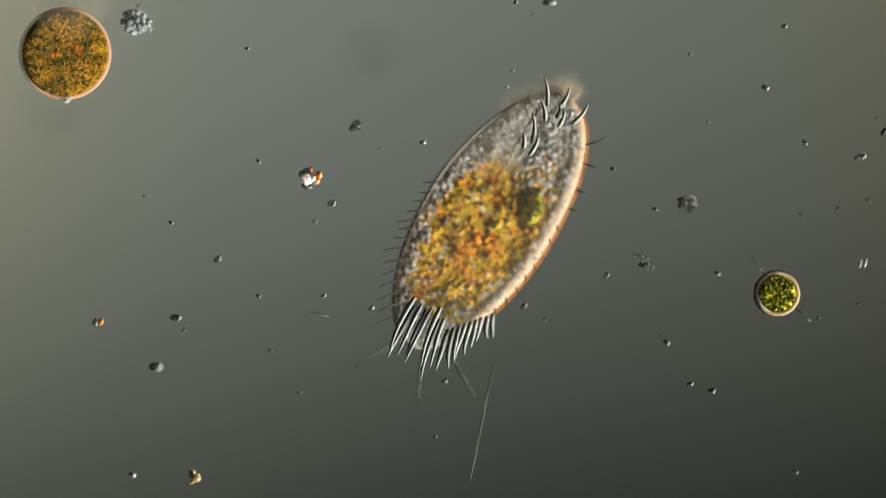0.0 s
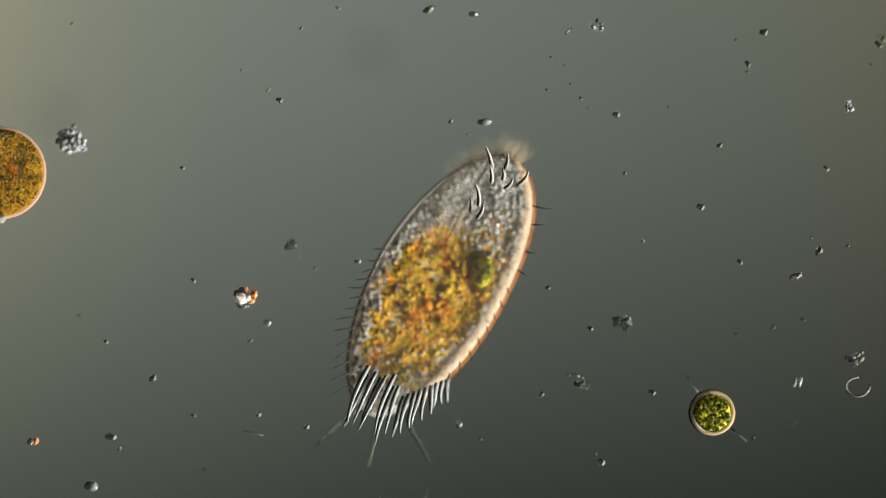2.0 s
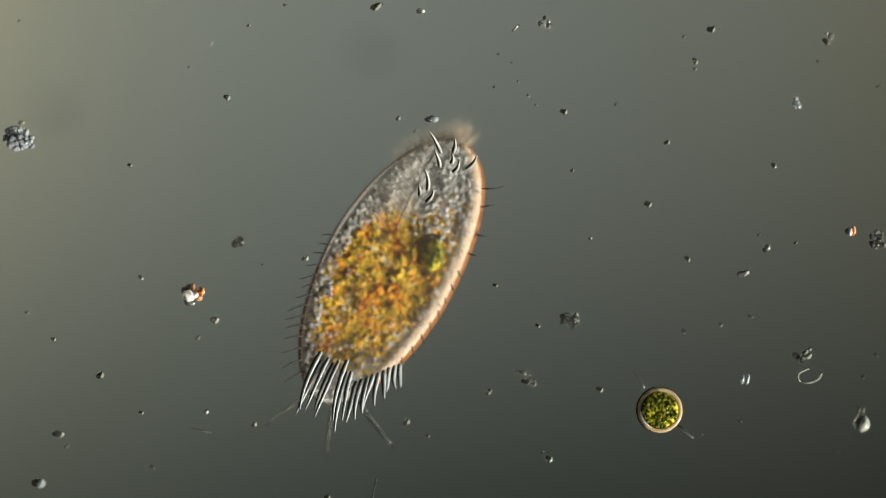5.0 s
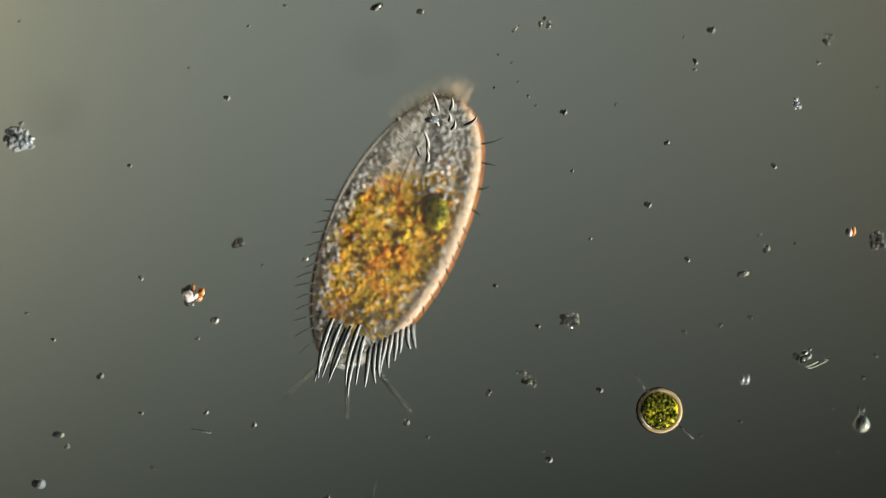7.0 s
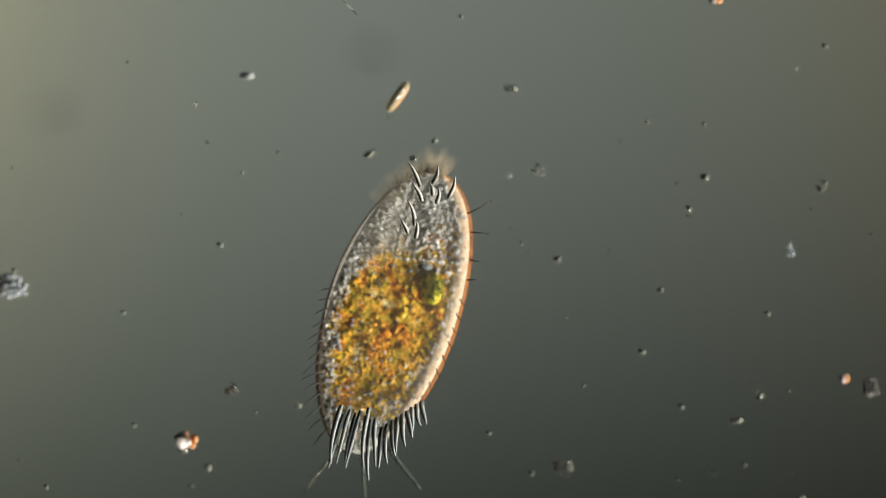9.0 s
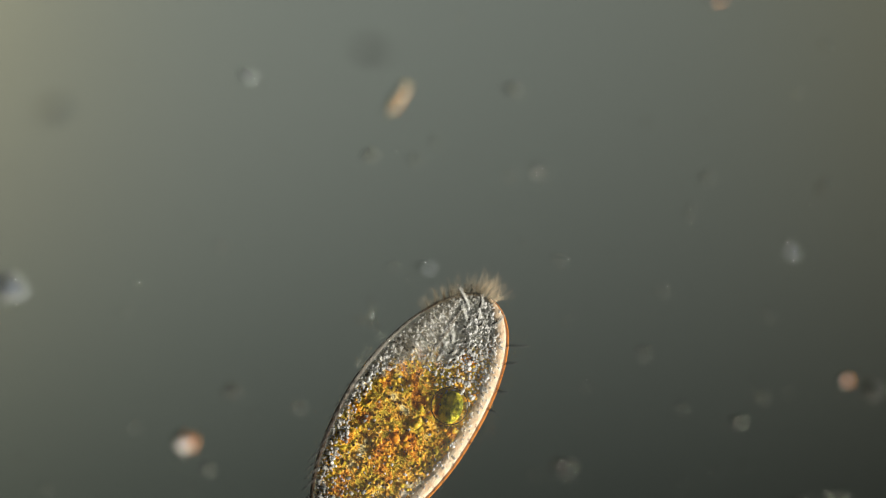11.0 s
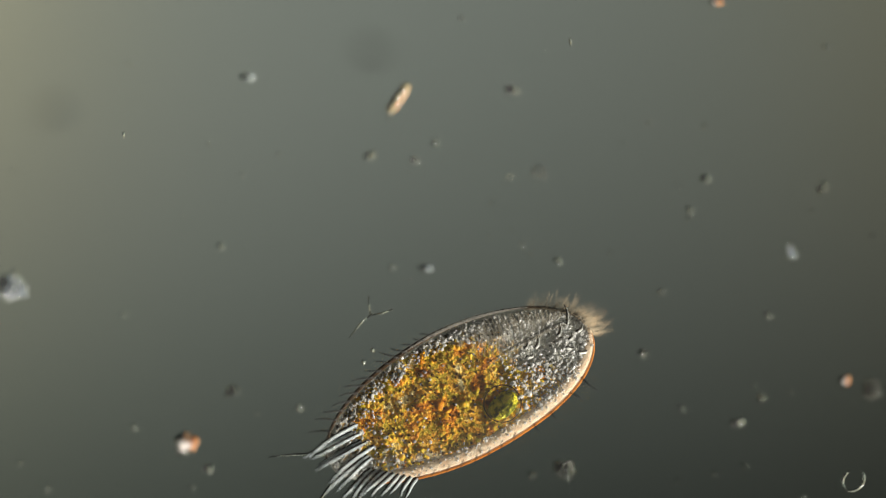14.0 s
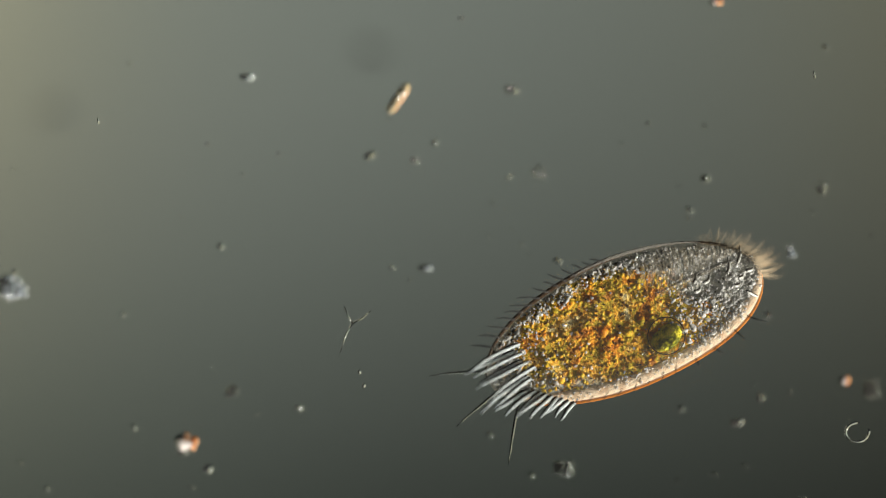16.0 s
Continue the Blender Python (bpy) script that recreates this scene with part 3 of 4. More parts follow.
# the mouth: a band of fine plates between the groove and the margin, and a fringe of hairs round the head
for k in range(34):
    f = k / 33
    inner = Vector((-26 - 6 * f - 26 * max(1 - f / 0.3, 0.0) ** 2, 46 + 160 * f + rt.uniform(-2, 2), 0))
    uo = 62 + 162 * f + rt.uniform(-2, 2)
    outer = Vector((-(half_width(uo, -1) - 9 - 16 * max(1 - f / 0.25, 0.0)), uo, 0))
    pts = []
    for i in range(6):
        q = inner.lerp(outer, i / 5)
        pts.append(Vector((q.x, q.y + 5 * math.sin(i / 5 * math.pi), 16 + 6 * i / 5 + 1.2 * math.sin(k * 2.3 + i))) * S)
    mesh_object("membranelle", *tube(pts, [0.7 * S, 1.2 * S, 1.5 * S, 1.5 * S, 1.2 * S, 0.7 * S], 6), M_PLATE, ciliate)
LIP = ((218, -18), (190, -22), (155, -22), (110, -22), (64, -20))
mesh_object("mouth_lip", *tube([Vector((v, u, 12.0)) * S for u, v in LIP], [1.0 * S, 2.4 * S, 3.2 * S, 2.6 * S, 1.0 * S], 8), M_PLATE, ciliate, "smooth grey lip beside the mouth")
# Shade of the groove, put in as a dark rod beside the lip.
mesh_object("mouth_groove", *tube([Vector((v - 4.5, u, 9.0)) * S for u, v in LIP], [0.8 * S, 2.4 * S, 3.4 * S, 2.6 * S, 0.8 * S], 8), M_FAINT, ciliate, "dark groove of the mouth")
for k in range(150):
    f = k / 149
    a = radians(82 + 52 * f)
    length, width, p = outline(1, math.cos(a))
    u = MID + length * 0.985 * abs(math.sin(a)) ** (2 / p)
    v = math.copysign(width * abs(math.cos(a)) ** (2 / p), math.cos(a)) * 0.97
    beating(cirrus("fringe_hair", u - 2, v, rt.uniform(-12, 4), 70 + 66 * f + rt.uniform(-14, 14), (50 - 24 * f) * rt.uniform(0.4, 1.15), 1.2, rt.uniform(-14, 18), rt.uniform(-130, -8), M_FRINGE, 5, shaded=False), 9, 2.3, 0.5 * k)

# seconds, layout place of the middle of the body in the picture plane of that time, heading
CILIATE = [
    (0, 868, 384, 58.8), (0.1, 868, 444, 59.2), (0.2, 870, 498, 59.6), (0.3, 872, 554, 60), (0.5, 875, 548, 60), (1, 883, 531, 59.4),
    (1.3, 883, 522, 60), (1.5, 871, 514, 60.6), (1.7, 839, 508, 60.9), (1.8, 787, 504, 61.2), (2, 780, 499, 61.4), (2.1, 728, 496, 61.4),
    (2.4, 688, 494, 61.4), (3, 686, 493, 61.8), (3.5, 689, 487, 62.3), (4.6, 692, 476, 62.5), (5.8, 696, 462, 62.6), (6, 698, 458, 62.6),
    (6.5, 702, 426, 64.1), (7, 702, 404, 66.6), (7.5, 701, 408, 67.4), (7.7, 699, 442, 69), (8, 697, 517, 72.4), (8.3, 692, 582, 72.5),
    (8.5, 691, 584, 72.6), (8.7, 693, 565, 73.1), (9.8, 702, 530, 75), (10.7, 702, 500, 76.5), (10.8, 706, 509, 76), (10.9, 694, 774, 62),
    (11, 725, 736, 58), (11.1, 746, 701, 57.8), (11.5, 774, 649, 57.5), (12, 813, 580, 57.6), (12.5, 826, 550, 58.8), (13, 834, 531, 58.3),
    (13.3, 834, 529, 58.3), (13.4, 796, 613, 52), (13.5, 839, 607, 44.6), (13.7, 861, 580, 46), (13.9, 890, 562, 50), (14, 819, 695, 29),
    (14.2, 890, 669, 23), (14.5, 974, 642, 21.3), (15, 1040, 612, 22.6), (15.5, 1070, 593, 23.4), (16, 1111, 569, 24)]
# seconds, height of the middle of the body, roll about its length
LIFT = [(0.0, -0.165, 0.0), (8.4, -0.165, 0.0), (8.8, -0.22, 0.0), (10.0, -0.57, 0.0), (10.8, -0.775, 0.0), (12.0, -0.775, 0.0), (13.2, -0.575, 0.0), (13.6, -0.46, -1.0), (14.2, -0.335, -3.0), (16.0, -0.295, -3.0)]


def ciliate_rows():
    rows = []
    for t, x, y, heading in CILIATE:
        ox, oy = between(STAGE, t)
        z, roll = between(LIFT, t)
        p = at(x - ox, y - oy, z)
        rows.append((t, pose(p.x, p.y, p.z, 0, 0, heading - 90) @ pose(0, 0, 0, 0, roll, 0)))
    return rows


# ---- cells and debris on the slide ----
def cell(name, label, x, y, r, parts, z=None, flat=0.5):
    """A round cell: an Empty at its base with skin, wall and body as parts."""
    root = tagged(new(name), label, "algal cell")
    root.location = at(x, y, 0.0 if z is None else z)
    root.empty_display_size = 0.05
    for part_name, share, material, rough, seed, part_label in parts:
        rg = np.random.default_rng(seed)
        v, f = lump(rg, BALL4 if r > 30 else BALL3, (r * share * S,) * 3, rough)
        far = np.clip(np.hypot(v[:, 0], v[:, 1]) / (r * share * S), 0, 1)
        v[:, 2] = np.sign(v[:, 2]) * np.sqrt(1 - far ** 8) * r * share * S * flat
        mesh_object(part_name, v + np.array([0, 0, r * (flat + 0.02) * S]), f, material, root, part_label)
    return root


def coat(root, r, flat, base, count, size, material, name, label, seed):
    """Grains all over the upper side of a round cell."""
    rg = np.random.default_rng(seed)
    pieces = []
    for _ in range(count):
        a, far = rg.uniform(0, 2 * math.pi), 0.985 * math.sqrt(rg.random())
        d = np.array([math.cos(a) * far, math.sin(a) * far, math.sqrt(1 - far ** 8) * flat])
        g = rg.uniform(*size)
        v, f = lump(rg, BALL2, (g, g * 0.8, g * 0.7), 0.3)
        pieces.append(((v + d * r + np.array([0, 0, base])) * S, f))
    v, f = joined(pieces)
    ob = mesh_object(name, v, f, material, root, label)
    ob["kind"] = "stuff"


amber = cell("amber_alga", "large round amber and olive alga with a pale rim", -93, 301, 80,
             [("chloroplast", 0.955, M_AMBER, 0.03, 1, "mottled amber and olive body")], flat=0.12)
coat(amber, 76, 0.12, 10.0, 560, (1.1, 2.6), M_AMBERGRAIN, "amber_grain", "fine amber and olive grains", 8)
coat(amber, 76, 0.12, 10.0, 600, (1.1, 2.6), M_UMBER, "umber_grain", "fine dark brown grains", 18)
coat(amber, 76, 0.12, 10.0, 600, (1.1, 2.8), M_MOSS, "olive_grain", "fine dark olive grains", 28)
ring = [Vector((math.cos(2 * math.pi * k / 72) * 78, math.sin(2 * math.pi * k / 72) * 78, 7)) * S for k in range(72)]
wall = mesh_object("cell_wall", *tube(ring, [4.4 * S] * 72, 10, True), M_THIN, amber, "thin clear pinkish wall")
ring = [Vector((math.cos(2 * math.pi * k / 72) * 73, math.sin(2 * math.pi * k / 72) * 73, 12)) * S for k in range(72)]
mesh_object("inner_wall", *tube(ring, [1.7 * S] * 72, 8, True), M_WALL, amber, "thin yellow inner wall")
rng = np.random.default_rng(21)
v, f = lump(rng, BALL3, (11 * S, 7 * S, 7 * S), 0.6)
mesh_object("pore_plug", v + np.array([4, -80, 9]) * S, f, M_PALE, wall, "small white plug on the rim")

for dx, dy, r in ((20, 6, 16), (31, 8, 9), (-22, -3, 10), (-14, 4, 6), (7, -16, 8), (6, 20, 6), (-34, -12, 6)):
    v, f = lump(rng, BALL3, (r * S, r * S, r * S), 0.7)
    mesh_object("oil_drop", v * np.array([1, 1, 0.22]) + np.array([dx, dy, 18.5]) * S, f, M_DROP, amber, "red-orange oil drop")

green = cell("green_alga", "small green alga inside a clear round shell", 1168, 726, 40,
             [("chloroplast", 0.80, M_GREEN, 0.06, 7, "lumpy yellow-green body")], flat=0.22)
coat(green, 32, 0.22, 9.6, 110, (1.8, 3.8), M_GREENGRAIN, "green_grain", "bright yellow-green grains", 9)
coat(green, 32, 0.22, 9.6, 120, (1.8, 3.6), M_MOSS, "dark_grain", "dark green grains", 19)
# Shade at the left of the shell, put in as thicker dark rings.
ring = [Vector((math.cos(2 * math.pi * k / 64) * 32.5, math.sin(2 * math.pi * k / 64) * 32.5, 9)) * S for k in range(64)]
mesh_object("shell_edge", *tube(ring, [(1.2 + 1.6 * max(math.cos(2 * math.pi * k / 64 - 3.5), 0)) * S for k in range(64)], 8, True), M_EDGE, green, "thin dark inner edge of the shell")
ring = [Vector((math.cos(2 * math.pi * k / 64) * 40.0, math.sin(2 * math.pi * k / 64) * 40.0, 6)) * S for k in range(64)]
mesh_object("shell_edge", *tube(ring, [(1.2 + 1.8 * max(math.cos(2 * math.pi * k / 64 - 3.0), 0)) * S for k in range(64)], 8, True), M_EDGE, green, "thin dark outer edge of the shell")
ring = [Vector((math.cos(2 * math.pi * k / 64) * 36.0, math.sin(2 * math.pi * k / 64) * 36.0, 8)) * S for k in range(64)]
mesh_object("shell", *tube(ring, [4.2 * S] * 64, 14, True), M_WALL, green, "clear glassy shell")
# Bright crescent of the shell, put in as a pale rod.
arc_line = [Vector((math.cos(3.2 + 1.1 * k / 15) * 34.5, math.sin(3.2 + 1.1 * k / 15) * 34.5, 13)) * S for k in range(16)]
mesh_object("shell_gleam", *tube(arc_line, swell(16, 0.4, 1.9, 0.7), 8), M_TUFT, green, "pale thickened stretch of the shell")
for aim, start in ((125, 42), (-40, 42)):
    a = radians(aim)
    p = [Vector((math.cos(a) * d, math.sin(a) * d, 30 + (d - start) * 0.05)) * S for d in (start, start + 14, start + 28, start + 40)]
    mesh_object("spine", *tube(p, [1.6 * S, 1.5 * S, 1.2 * S, 0.8 * S], 6), M_GRIT, green, "thin straight spine")

ghost = tagged(new("ghost_cell"), "pale empty round cell drifting above the slide", "algal cell")
rg = np.random.default_rng(31)
v, f = lump(rg, BALL4, (74 * S,) * 3, 0.04)
mesh_object("cell_wall", v, f, M_GHOST, ghost)
for du, dv, r in ((-34, -26, 24), (6, -22, 22)):
    v, f = lump(rg, BALL3, (r * S,) * 3, 0.2)
    mesh_object("remnant", v + np.array([du, dv, -40]) * S, f, M_SHADE, ghost, "dim grey remnant")


def clump(name, label, x, y, size, count, material, seed, long=1.0, turn=0.0, group="debris clumps", fine=1.0):
    """A pile of uneven grains lying on the slide."""
    rg = np.random.default_rng(seed)
    p = at(x, y)
    if count < 3:
        # one oblong grain with a dark half put in for its shade, away from the lamp; rusty ones have a pale core
        halves = [(0.12, 0.5, material), (-0.24, 0.44, M_DARKSHADE)] if material is not M_RUST else [(0.22, 0.42, M_RUST), (-0.04, 0.40, M_CRYSTAL), (-0.30, 0.34, M_DARKSHADE)]
        pieces, index = [], []
        for slot, (shift, r, _) in enumerate(halves):
            vv, ff = lump(rg, BALL3, (1, 1, 1), 0.3)
            vv = vv * np.array([size * r, size * r * (0.85 if count == 1 else 0.62), size * r * 0.6])
            a = radians(-turn)
            pieces.append((vv + np.array([math.cos(a) * shift * size, math.sin(a) * shift * size, size * 0.25]), ff))
            index += [slot] * len(ff)
        low = min(q[0][:, 2].min() for q in pieces)
        v, f = joined(pieces)
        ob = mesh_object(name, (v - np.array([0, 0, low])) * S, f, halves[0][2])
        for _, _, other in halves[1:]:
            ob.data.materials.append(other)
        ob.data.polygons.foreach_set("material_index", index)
    else:
        pieces = []
        for i in range(count):
            g = size * (0.32 if count < 7 else 0.19 if count < 20 else 0.14) * rg.uniform(0.7, 1.25) * fine
            a, d = rg.uniform(0, 2 * math.pi), (size / 2 - g * 0.6) * math.sqrt(rg.random())
            vv, ff = lump(rg, BALL2, (g * rg.uniform(0.8, 1.2), g * rg.uniform(0.7, 1.0), g * rg.uniform(0.6, 0.9)), 0.45)
            pieces.append((vv + np.array([math.cos(a) * d * long, math.sin(a) * d / long, g * 0.8]), ff))
        low = min(q[0][:, 2].min() for q in pieces)
        ob = new(name)
        ob.empty_display_size = 0.02
        for i, (v, f) in enumerate(pieces):
            # leftmost grains dark, put in as the shaded side of the pile
            mesh_object("grain", (v - np.array([0, 0, low])) * S, f, M_DARKSHADE if v[:, 0].mean() < -0.18 * size and i % 2 == 0 else material, ob)
    ob.matrix_basis = pose(p.x, p.y, 0.0, 0, 0, turn)
    return tagged(ob, label, "debris", group)


# clusters and larger grains: place, size, count of grains, look
clump("debris_cluster", "loose cluster of pale grey grains", 33, 246, 52, 64, M_PALE, 41, 1.15, -25, fine=0.85)
clump("debris_cluster", "loose cluster of pale grey grains", 1008, 566, 36, 19, M_GRIT, 42)
clump("debris_cluster", "faint row of grey grains in a slanting chain", 940, 678, 40, 16, M_DULL, 43, 2.3, -45, fine=0.55)
clump("debris_cluster", "small tight cluster of shiny grey grains", 1410, 182, 25, 12, M_PALE, 44)
clump("debris_cluster", "faint loose cluster of grey grains", 1467, 69, 26, 8, M_DULL, 45)
clump("debris_cluster", "ragged cluster of grey grains and short rods", 966, 42, 30, 8, M_GRIT, 46, 1.2, -55)
clump("debris_cluster", "ragged cluster of grey grains with one long arm", 1421, 627, 34, 9, M_GRIT, 47, 1.3, 5)
clump("dark_cluster", "dark round ball of packed grains", 1553, 425, 36, 34, M_DARKGRAIN, 48)
clump("debris_cluster", "small cluster of pale grains", -180, 96, 26, 5, M_GRIT, 49)
clump("debris_cluster", "dim olive-grey blob of grains", 137, 1048, 28, 6, M_ROD, 50)
clump("debris_grain", "bright pair of grains touching", 665, 12, 19, 2, M_GRIT, 51, 1, 25)
clump("debris_grain", "bright pale grain with its shade modelled dark", 745, 20, 14, 1, M_GRIT, 52)
clump("debris_grain", "bright bluish-white grain with its shade modelled dark", 765, 211, 18, 2, M_PALE, 53, 1, -10)
clump("debris_grain", "dark and white grain with a small tail", 421, 427, 27, 5, M_GRIT, 54, 1.2, 20)
clump("debris_grain", "bright white grain beside a crystal", 380, 566, 15, 2, M_GRIT, 55, 1, 70)
clump("debris_grain", "bluish-white round grain on glass", 69, 855, 20, 1, M_PALE, 56)
clump("debris_grain", "small grey round grain on glass", 105, 769, 18, 2, M_GRIT, 57)
clump("debris_grain", "pale oval grain lying alone", 1317, 484, 20, 2, M_GRIT, 58, 1, 25)
clump("rust_grain", "striped rust and white round grain", 1505, 410, 20, 2, M_RUST, 59, 1, 75)
clump("rust_grain", "small rust-coloured oval grain", -35, 776, 18, 2, M_RUST, 60, 1, 60)
clump("debris_grain", "white grain above the drifting arc", 449, -127, 20, 2, M_PALE, 61, 1.0, 0)
clump("debris_grain", "white grain beside a yellow rod", 919, -104, 22, 2, M_GRIT, 62, 1.2, -15)
clump("debris_grain", "orange and white mottled grain", 1278, -259, 20, 2, M_RUST, 63)
for dx in (0, 9):
    v, f = lump(np.random.default_rng(64 + dx), BALL3, (1, 1, 1), 0.15)
    v = v @ turn_of(np.random.default_rng(3)).T * np.array([3.6, 9.0, 4.0]) * S
    ob = mesh_object("crystal_plate", v - np.array([0, 0, v[:, 2].min()]), f, M_PALE)
    ob.matrix_basis = pose(*at(1314 + dx, 672), 0, 0, -12)
    tagged(ob, "white crystal plate standing beside its twin", "debris", "debris clumps")

# white angular crystal with rusty corners
crystal = tagged(new("crystal_cluster"), "white angular crystal with rusty corners and pale splinters", "crystal")
crystal.location = at(340, 523)
rg = np.random.default_rng(70)
# the dark facets at the left and top are put in as shade
for dx, dy, r, tall, mat, lab in ((-6, 0, 16, 0.9, M_CRYSTAL, "pinkish white facet"), (6, 2, 12, 0.8, M_CRYSTAL, "pinkish white facet"), (17, 6, 11, 0.9, M_RUST, "rusty corner"), (14, -4, 9, 0.8, M_RUST, "rusty corner"),
                                  (2, 15, 9, 0.7, M_RUST, "rusty corner"), (-15, 9, 10, 0.6, M_DARKSHADE, "dark facet for the shaded side"), (-4, 15, 9, 0.6, M_DARKSHADE, "dark facet for the shaded side"), (-11, -15, 10, 0.5, M_DARKSHADE, "dark facet for the shaded side"), (2, -15, 7, 0.7, M_GRIT, "grey splinter")):
    r *= 0.85
    v, f = lump(rg, BALL1, (r * S, r * 0.9 * S, r * tall * S), 0.35)
    mesh_object("facet", v + np.array([dx * 0.9, dy * 0.9, r * tall]) * S, f, mat, crystal, lab, smooth=False)

# flask-shaped grey cell
flask = tagged(new("flask_cell"), "grey flask-shaped cell with a thin neck and two hairs", "protist")
flask.location = at(1525, 750)
v, f = BALL3
w = v * 16 * S
up = np.clip(v[:, 1], 0, 1)
w[:, 0] *= 1 - 0.55 * up ** 1.5
w[:, 1] *= 1 + 0.35 * up
mesh_object("body", w + np.array([0, 0, 16 * S]), f, M_GRIT, flask, "smooth pale grey body")
for dx in (-5, 4):
    p = [Vector((dx * 0.5 * S, 18 * S, 16 * S)), Vector((dx * S, 26 * S, 16 * S)), Vector((dx * 1.5 * S, 31 * S, 15 * S))]
    mesh_object("hair", *tube(p, [1.8 * S, 1.4 * S, 0.8 * S], 6), M_GRIT, flask)

# yellow rod-shaped diatom
rod = tagged(new("rod_diatom"), "short yellowish rod-shaped diatom with a pale ridge", "diatom")
p = at(716, -89)
rod.matrix_basis = pose(p.x, p.y, 0.0, 0, 0, 55)
mesh_object("valve", *tube([Vector((d * S, 0, 7 * S)) for d in (-31, -29, -20, 0, 20, 29, 31)], [2 * S, 5.5 * S, 6.8 * S, 7 * S, 6.8 * S, 5.5 * S, 2 * S], 14), M_ROD, rod, "yellowish glassy valve")
mesh_object("ridge", *tube([Vector((d * S, -1 * S, 13 * S)) for d in (-27, -12, 0, 12, 27)], [1 * S, 2.6 * S, 2.8 * S, 2.6 * S, 1 * S], 8), M_PALE, rod, "pale raised ridge")
# dark rod in place of shade on the far side of the valve
mesh_object("dark_edge", *tube([Vector((d * S, 5.5 * S, 6 * S)) for d in (-27, -12, 0, 12, 27)], [1.2 * S, 3.4 * S, 3.6 * S, 3.4 * S, 1.2 * S], 8), M_DARKSHADE, rod, "dark edge away from the lamp")
mesh_object("amber_edge", *tube([Vector((d * S, -6.5 * S, 6 * S)) for d in (-25, -12, 0, 12, 25)], [1 * S, 2.4 * S, 2.6 * S, 2.4 * S, 1 * S], 8), M_RUST, rod, "amber edge of the valve")


def filament(name, label, points, radius, material, x, y, turn=0.0):
    ob = mesh_object(name, *tube([Vector(q) * S for q in points], [radius * S * (1 if 0 < i < len(points) - 1 else 0.6) for i in range(len(points))], 8), material)
    p = at(x, y)
    ob.matrix_basis = pose(p.x, p.y, radius * S, 0, 0, turn)
    return tagged(ob, label, "filament", "filaments")


filament("filament", "long thin straight grey thread", [(21, 105, 0), (8, 40, 0), (-8, -40, 0), (-21, -105, 0)], 2.2, M_DULL, 645, 951)
filament("filament", "short faint grey thread", [(-18, 4, 0), (0, 0, 0), (18, -4, 0)], 2.2, M_DULL, 356, 762)
filament("filament", "short pale rod lying alone", [(-6, -6, 0), (0, 0, 0), (7, 6, 0)], 2.6, M_GRIT, 912, 50)

# moving small things
arc_points = [(math.cos(radians(a)) * 21, math.sin(radians(a)) * 17, 0) for a in range(75, 376, 20)]
arc = filament("arc_filament", "thin pale filament bent to an open ring", arc_points, 2.4, M_GRIT, 1425, 678)
fork = tagged(new("forked_filament"), "thin pale filament forked into three arms", "filament", "filaments")
for ends in (((0, 0), (-9, 14), (-16, 30)), ((0, 0), (17, 10), (32, 24)), ((0, 0), (-12, -22), (-20, -52))):
    mesh_object("arm", *tube([Vector((a * S, b * S, 3 * S)) for a, b in ends], [1.7 * S, 1.5 * S, 1.0 * S], 6), M_GRIT, fork)


def bacterium(label, length, radius):
    v, f = BALL2
    ob = mesh_object("bacterium", v * np.array([length * S, radius * S, radius * S]), f, M_GRIT)
    return tagged(ob, label, "bacterium", "bacteria")


BACTERIA = [(bacterium("tiny dark oval bacterium", 5, 3.2), [(0.0, 700, 330), (7.0, 690, 345), (10.8, 660, 360), (13.5, 665, 345), (14.5, 674, 375), (16.0, 647, 395)]),
            (bacterium("tiny dark oval bacterium", 5, 3.2), [(0.0, 690, 360), (7.0, 680, 380), (10.8, 650, 380), (13.5, 640, 368), (14.5, 668, 396), (16.0, 655, 419)]),
            (bacterium("tiny pale rod bacterium", 8, 2.4), [(0.0, 1480, -200), (10.0, 1420, -120), (12.5, 1405, -77), (14.0, 1020, -190), (14.5, 1050, -198), (16.0, 1452, -131)]),
            (bacterium("tiny dark rod bacterium", 7, 2.2), [(0.0, 420, 150), (3.5, 371, 155), (8.0, 380, -140), (12.5, 210, 375), (14.0, 230, -25), (15.0, 210, -42), (16.0, 185, -49)])]

# specks scattered on the slide: layout place and size
SPECKS = "35,36,7 38,218,9 505,10,8 335,120,6 402,172,11 230,292,8 705,210,8 250,492,9 48,553,8 178,665,12 350,598,9 118,790,8 270,827,9 250,730,8 365,730,9"
SPECKS += " 450,752,10 540,457,11 465,470,6 720,748,11 972,812,12 1062,690,11 952,576,9 877,505,8 867,692,7 1147,362,12 1180,252,10 1370,294,10 1259,53,13 1231,108,11"
SPECKS += " 882,96,5 875,155,5 935,170,6 906,110,5 917,145,5 949,186,6 1229,123,7 1554,153,8 998,197,12 1013,302,6 1357,440,13 1328,560,9 1275,575,8 1210,587,9 1527,668,8 1217,459,10 781,-11,10 1471,-179,9 828,-231,8"
SPECKS += " 1550,628,8 1052,897,12 1014,886,11 864,696,8 322,901,8 562,979,7 579,881,10 27,1046,12 1200,1041,10 757,772,7 1448,110,7 1090,185,6 735,232,7 95,600,8"
SPECKS += " 1158,-45,7 1258,-40,7 380,-8,8 240,-150,7 1310,745,8 1240,770,7 960,800,6 440,45,6 1045,422,6 1408,430,6 1343,415,7 700,-52,6 1110,-10,6 1210,65,6"
protos = []
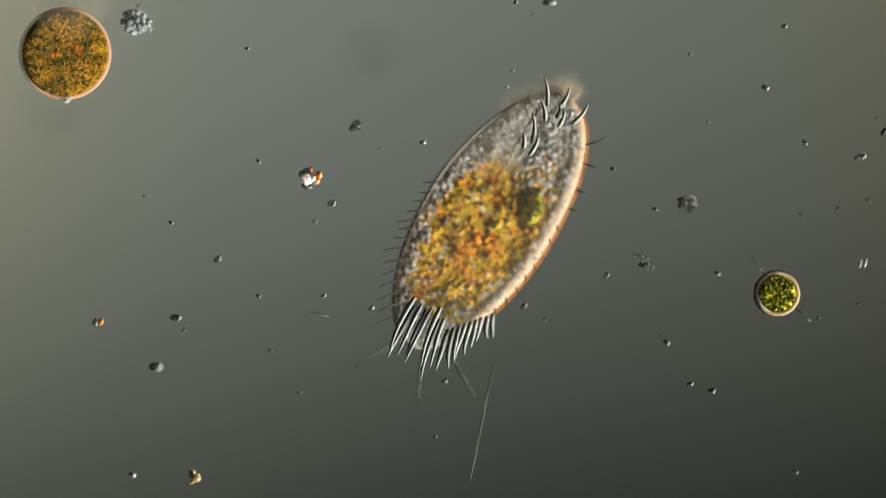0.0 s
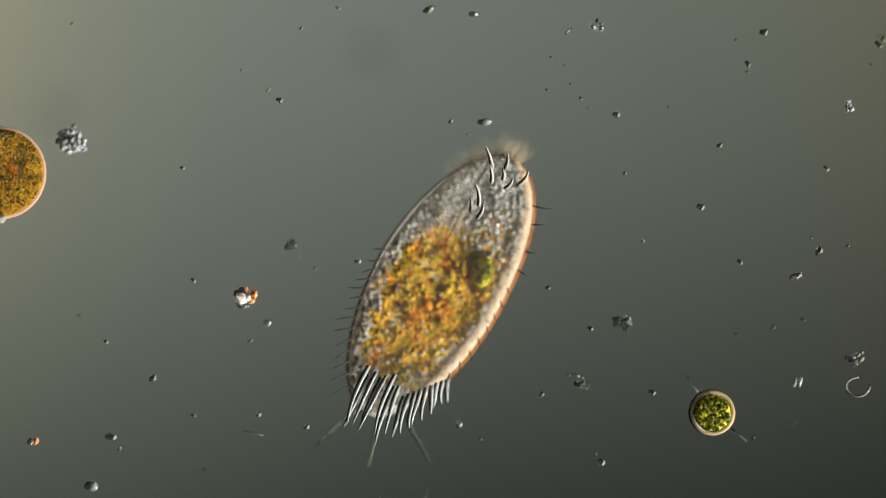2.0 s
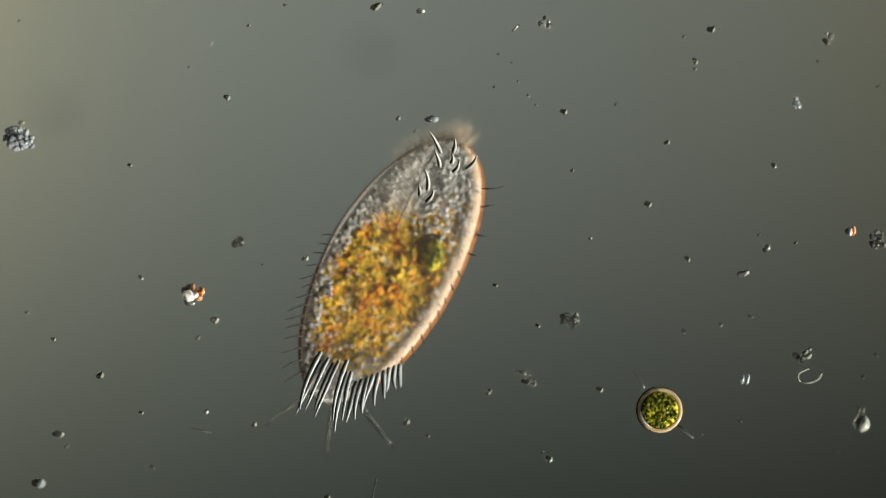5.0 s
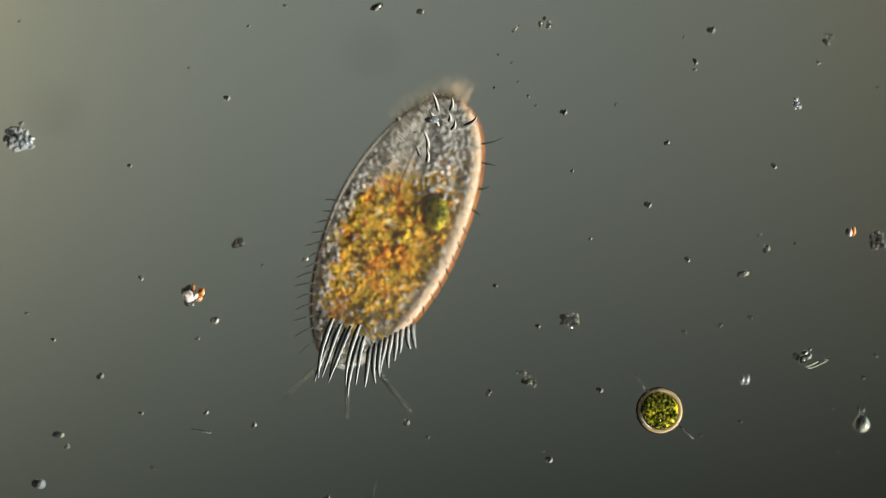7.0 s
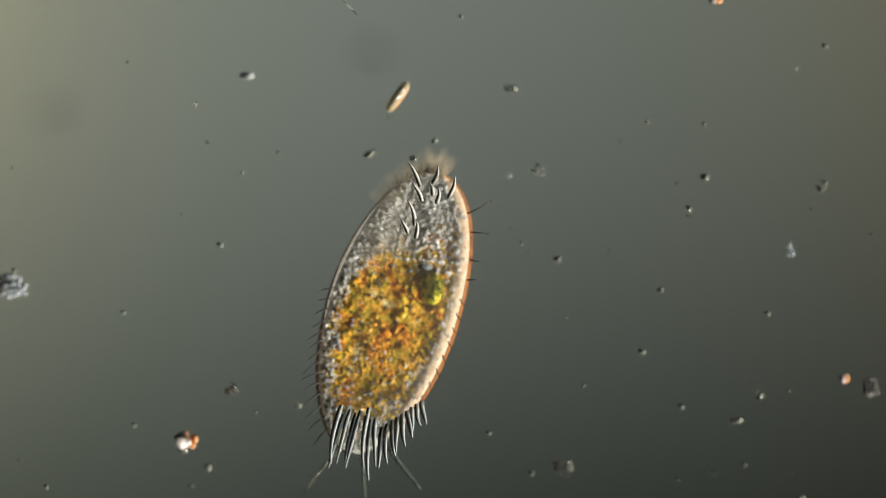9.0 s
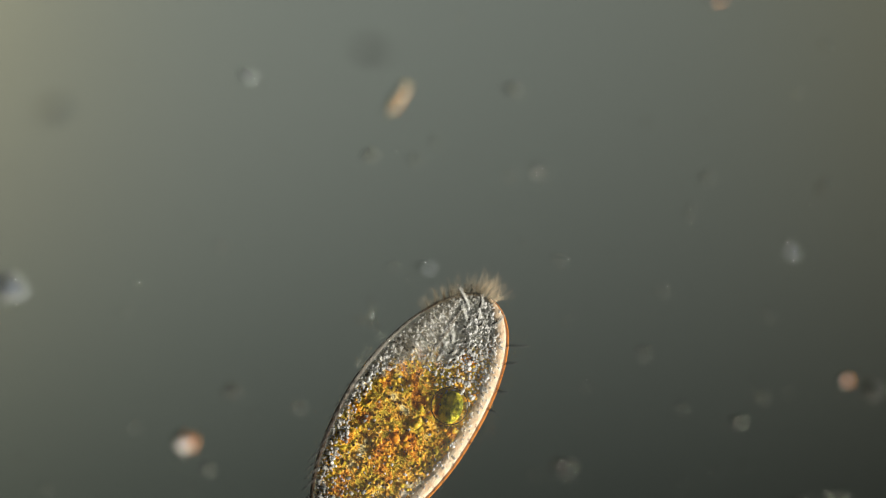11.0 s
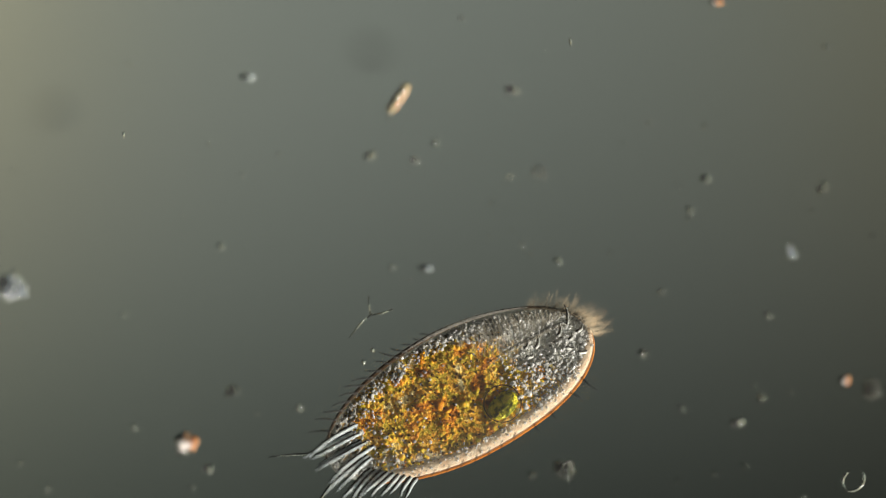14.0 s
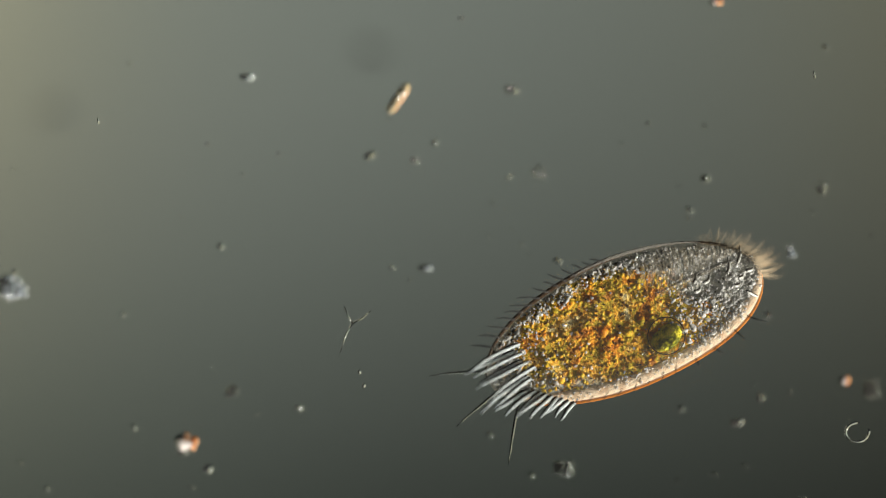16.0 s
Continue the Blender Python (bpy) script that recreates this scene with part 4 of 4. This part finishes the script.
for i in range(8):
    rg = np.random.default_rng(100 + i)
    # each speck: a pale lump, and a dark one as its shaded half
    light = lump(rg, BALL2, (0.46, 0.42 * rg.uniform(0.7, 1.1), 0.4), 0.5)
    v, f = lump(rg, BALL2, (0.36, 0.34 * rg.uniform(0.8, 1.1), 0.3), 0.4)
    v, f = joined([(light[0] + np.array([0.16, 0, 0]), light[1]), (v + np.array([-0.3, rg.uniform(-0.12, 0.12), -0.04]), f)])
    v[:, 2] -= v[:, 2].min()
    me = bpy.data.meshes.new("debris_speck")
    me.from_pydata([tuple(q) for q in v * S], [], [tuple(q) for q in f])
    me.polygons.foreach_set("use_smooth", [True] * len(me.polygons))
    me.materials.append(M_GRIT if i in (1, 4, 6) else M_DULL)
    me.materials.append(M_DARKSHADE if i in (1, 4, 6) else M_FAINT)
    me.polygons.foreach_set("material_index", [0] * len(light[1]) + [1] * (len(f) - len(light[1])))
    protos.append(me)
rg = np.random.default_rng(77)
for i, text in enumerate(SPECKS.split()):
    x, y, size = (float(q) for q in text.split(","))
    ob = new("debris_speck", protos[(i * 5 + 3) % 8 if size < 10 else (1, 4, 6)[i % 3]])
    p = at(x, y)
    ob.matrix_basis = pose(p.x, p.y, 0.0, 0, 0, rg.uniform(-50, 40)) @ Matrix.Scale(size, 4)
    tagged(ob, "tiny bright grey speck lying on the glass" if size >= 10 else "tiny faint grey speck lying on the glass", "debris", "specks")


# ---- all that moves ----
def swim(t):
    """The height at which small things drift, close under the cover glass at first and deeper later."""
    return float(np.interp(t, [0.0, 8.7, 12.0, 16.0], [-0.06, -0.06, -0.30, -0.27]))


def motions():
    walk(ciliate, ciliate_rows())
    for ob, base, swing, rate, phase, dip, sweep in BEAT:
        rows = []
        for i in range(65):
            t = i * 0.25
            a = swing * (math.sin(2 * math.pi * rate * t * 0.37 + phase) + 0.5 * math.sin(2 * math.pi * rate * t * 0.91 + phase * 2.3))
            rows.append((t, pose(*base, between(dip, t)[0], 0, 0) @ pose(0, 0, 0, 0, 0, a + between(sweep, t)[0])))
        walk(ob, rows)
    walk(field, stage_rows(0.0))
    for ob, x, y in DUST:
        k = (HEIGHT - DUST_Z) / HEIGHT
        walk(ob, stage_rows(DUST_Z, (x - 784) * S * k, (441 - y) * S * k))
    walk(ghost, [(t, pose(*at(x, y, z))) for t, x, y, z in ((0.0, -86, 197, 0.75), (0.5, -104, 173, 0.75), (1.5, -152, 118, 0.75), (2.5, -230, 55, 0.75), (5.0, -330, -20, 0.75), (16.0, -420, -80, 0.75))])
    drift = ((0.0, 1425, 680, 0, 0), (3.7, 1425, 678, 0, 0), (5.0, 1432, 665, 45, 10), (6.0, 1440, 650, 74, 22), (7.0, 1447, 642, 80, 24), (8.5, 1445, 640, 78, 24), (11.0, 1490, 620, 50, 30),
             (13.0, 1520, 600, 15, 40), (14.0, 1521, 586, 0, 40), (14.5, 1516, 574, 0, 40), (15.5, 1525, 520, 0, 10), (16.0, 1528, 501, 0, 5))
    walk(arc, [(t, pose(*at(x, y, swim(t)), 0, 0, turn) @ pose(0, 0, 0, tip, 0, 0)) for t, x, y, tip, turn in drift])
    walk(fork, [(t, pose(*at(x, y, swim(t)), 0, 0, turn)) for t, x, y, turn in
                ((0.0, 560, -420, 60), (8.6, 600, -340, 60), (10.8, 668, 300, 56), (12.0, 672, 312, 52), (13.5, 686, 285, -38), (14.0, 667, 294, -22), (14.5, 660, 301, 5), (15.0, 654, 308, 4), (16.0, 635, 309, -2))])
    for ob, rows in BACTERIA:
        walk(ob, [(t, pose(*at(x, y, swim(t)), 0, 0, 35 + 4 * t)) for t, x, y in rows])


motions()
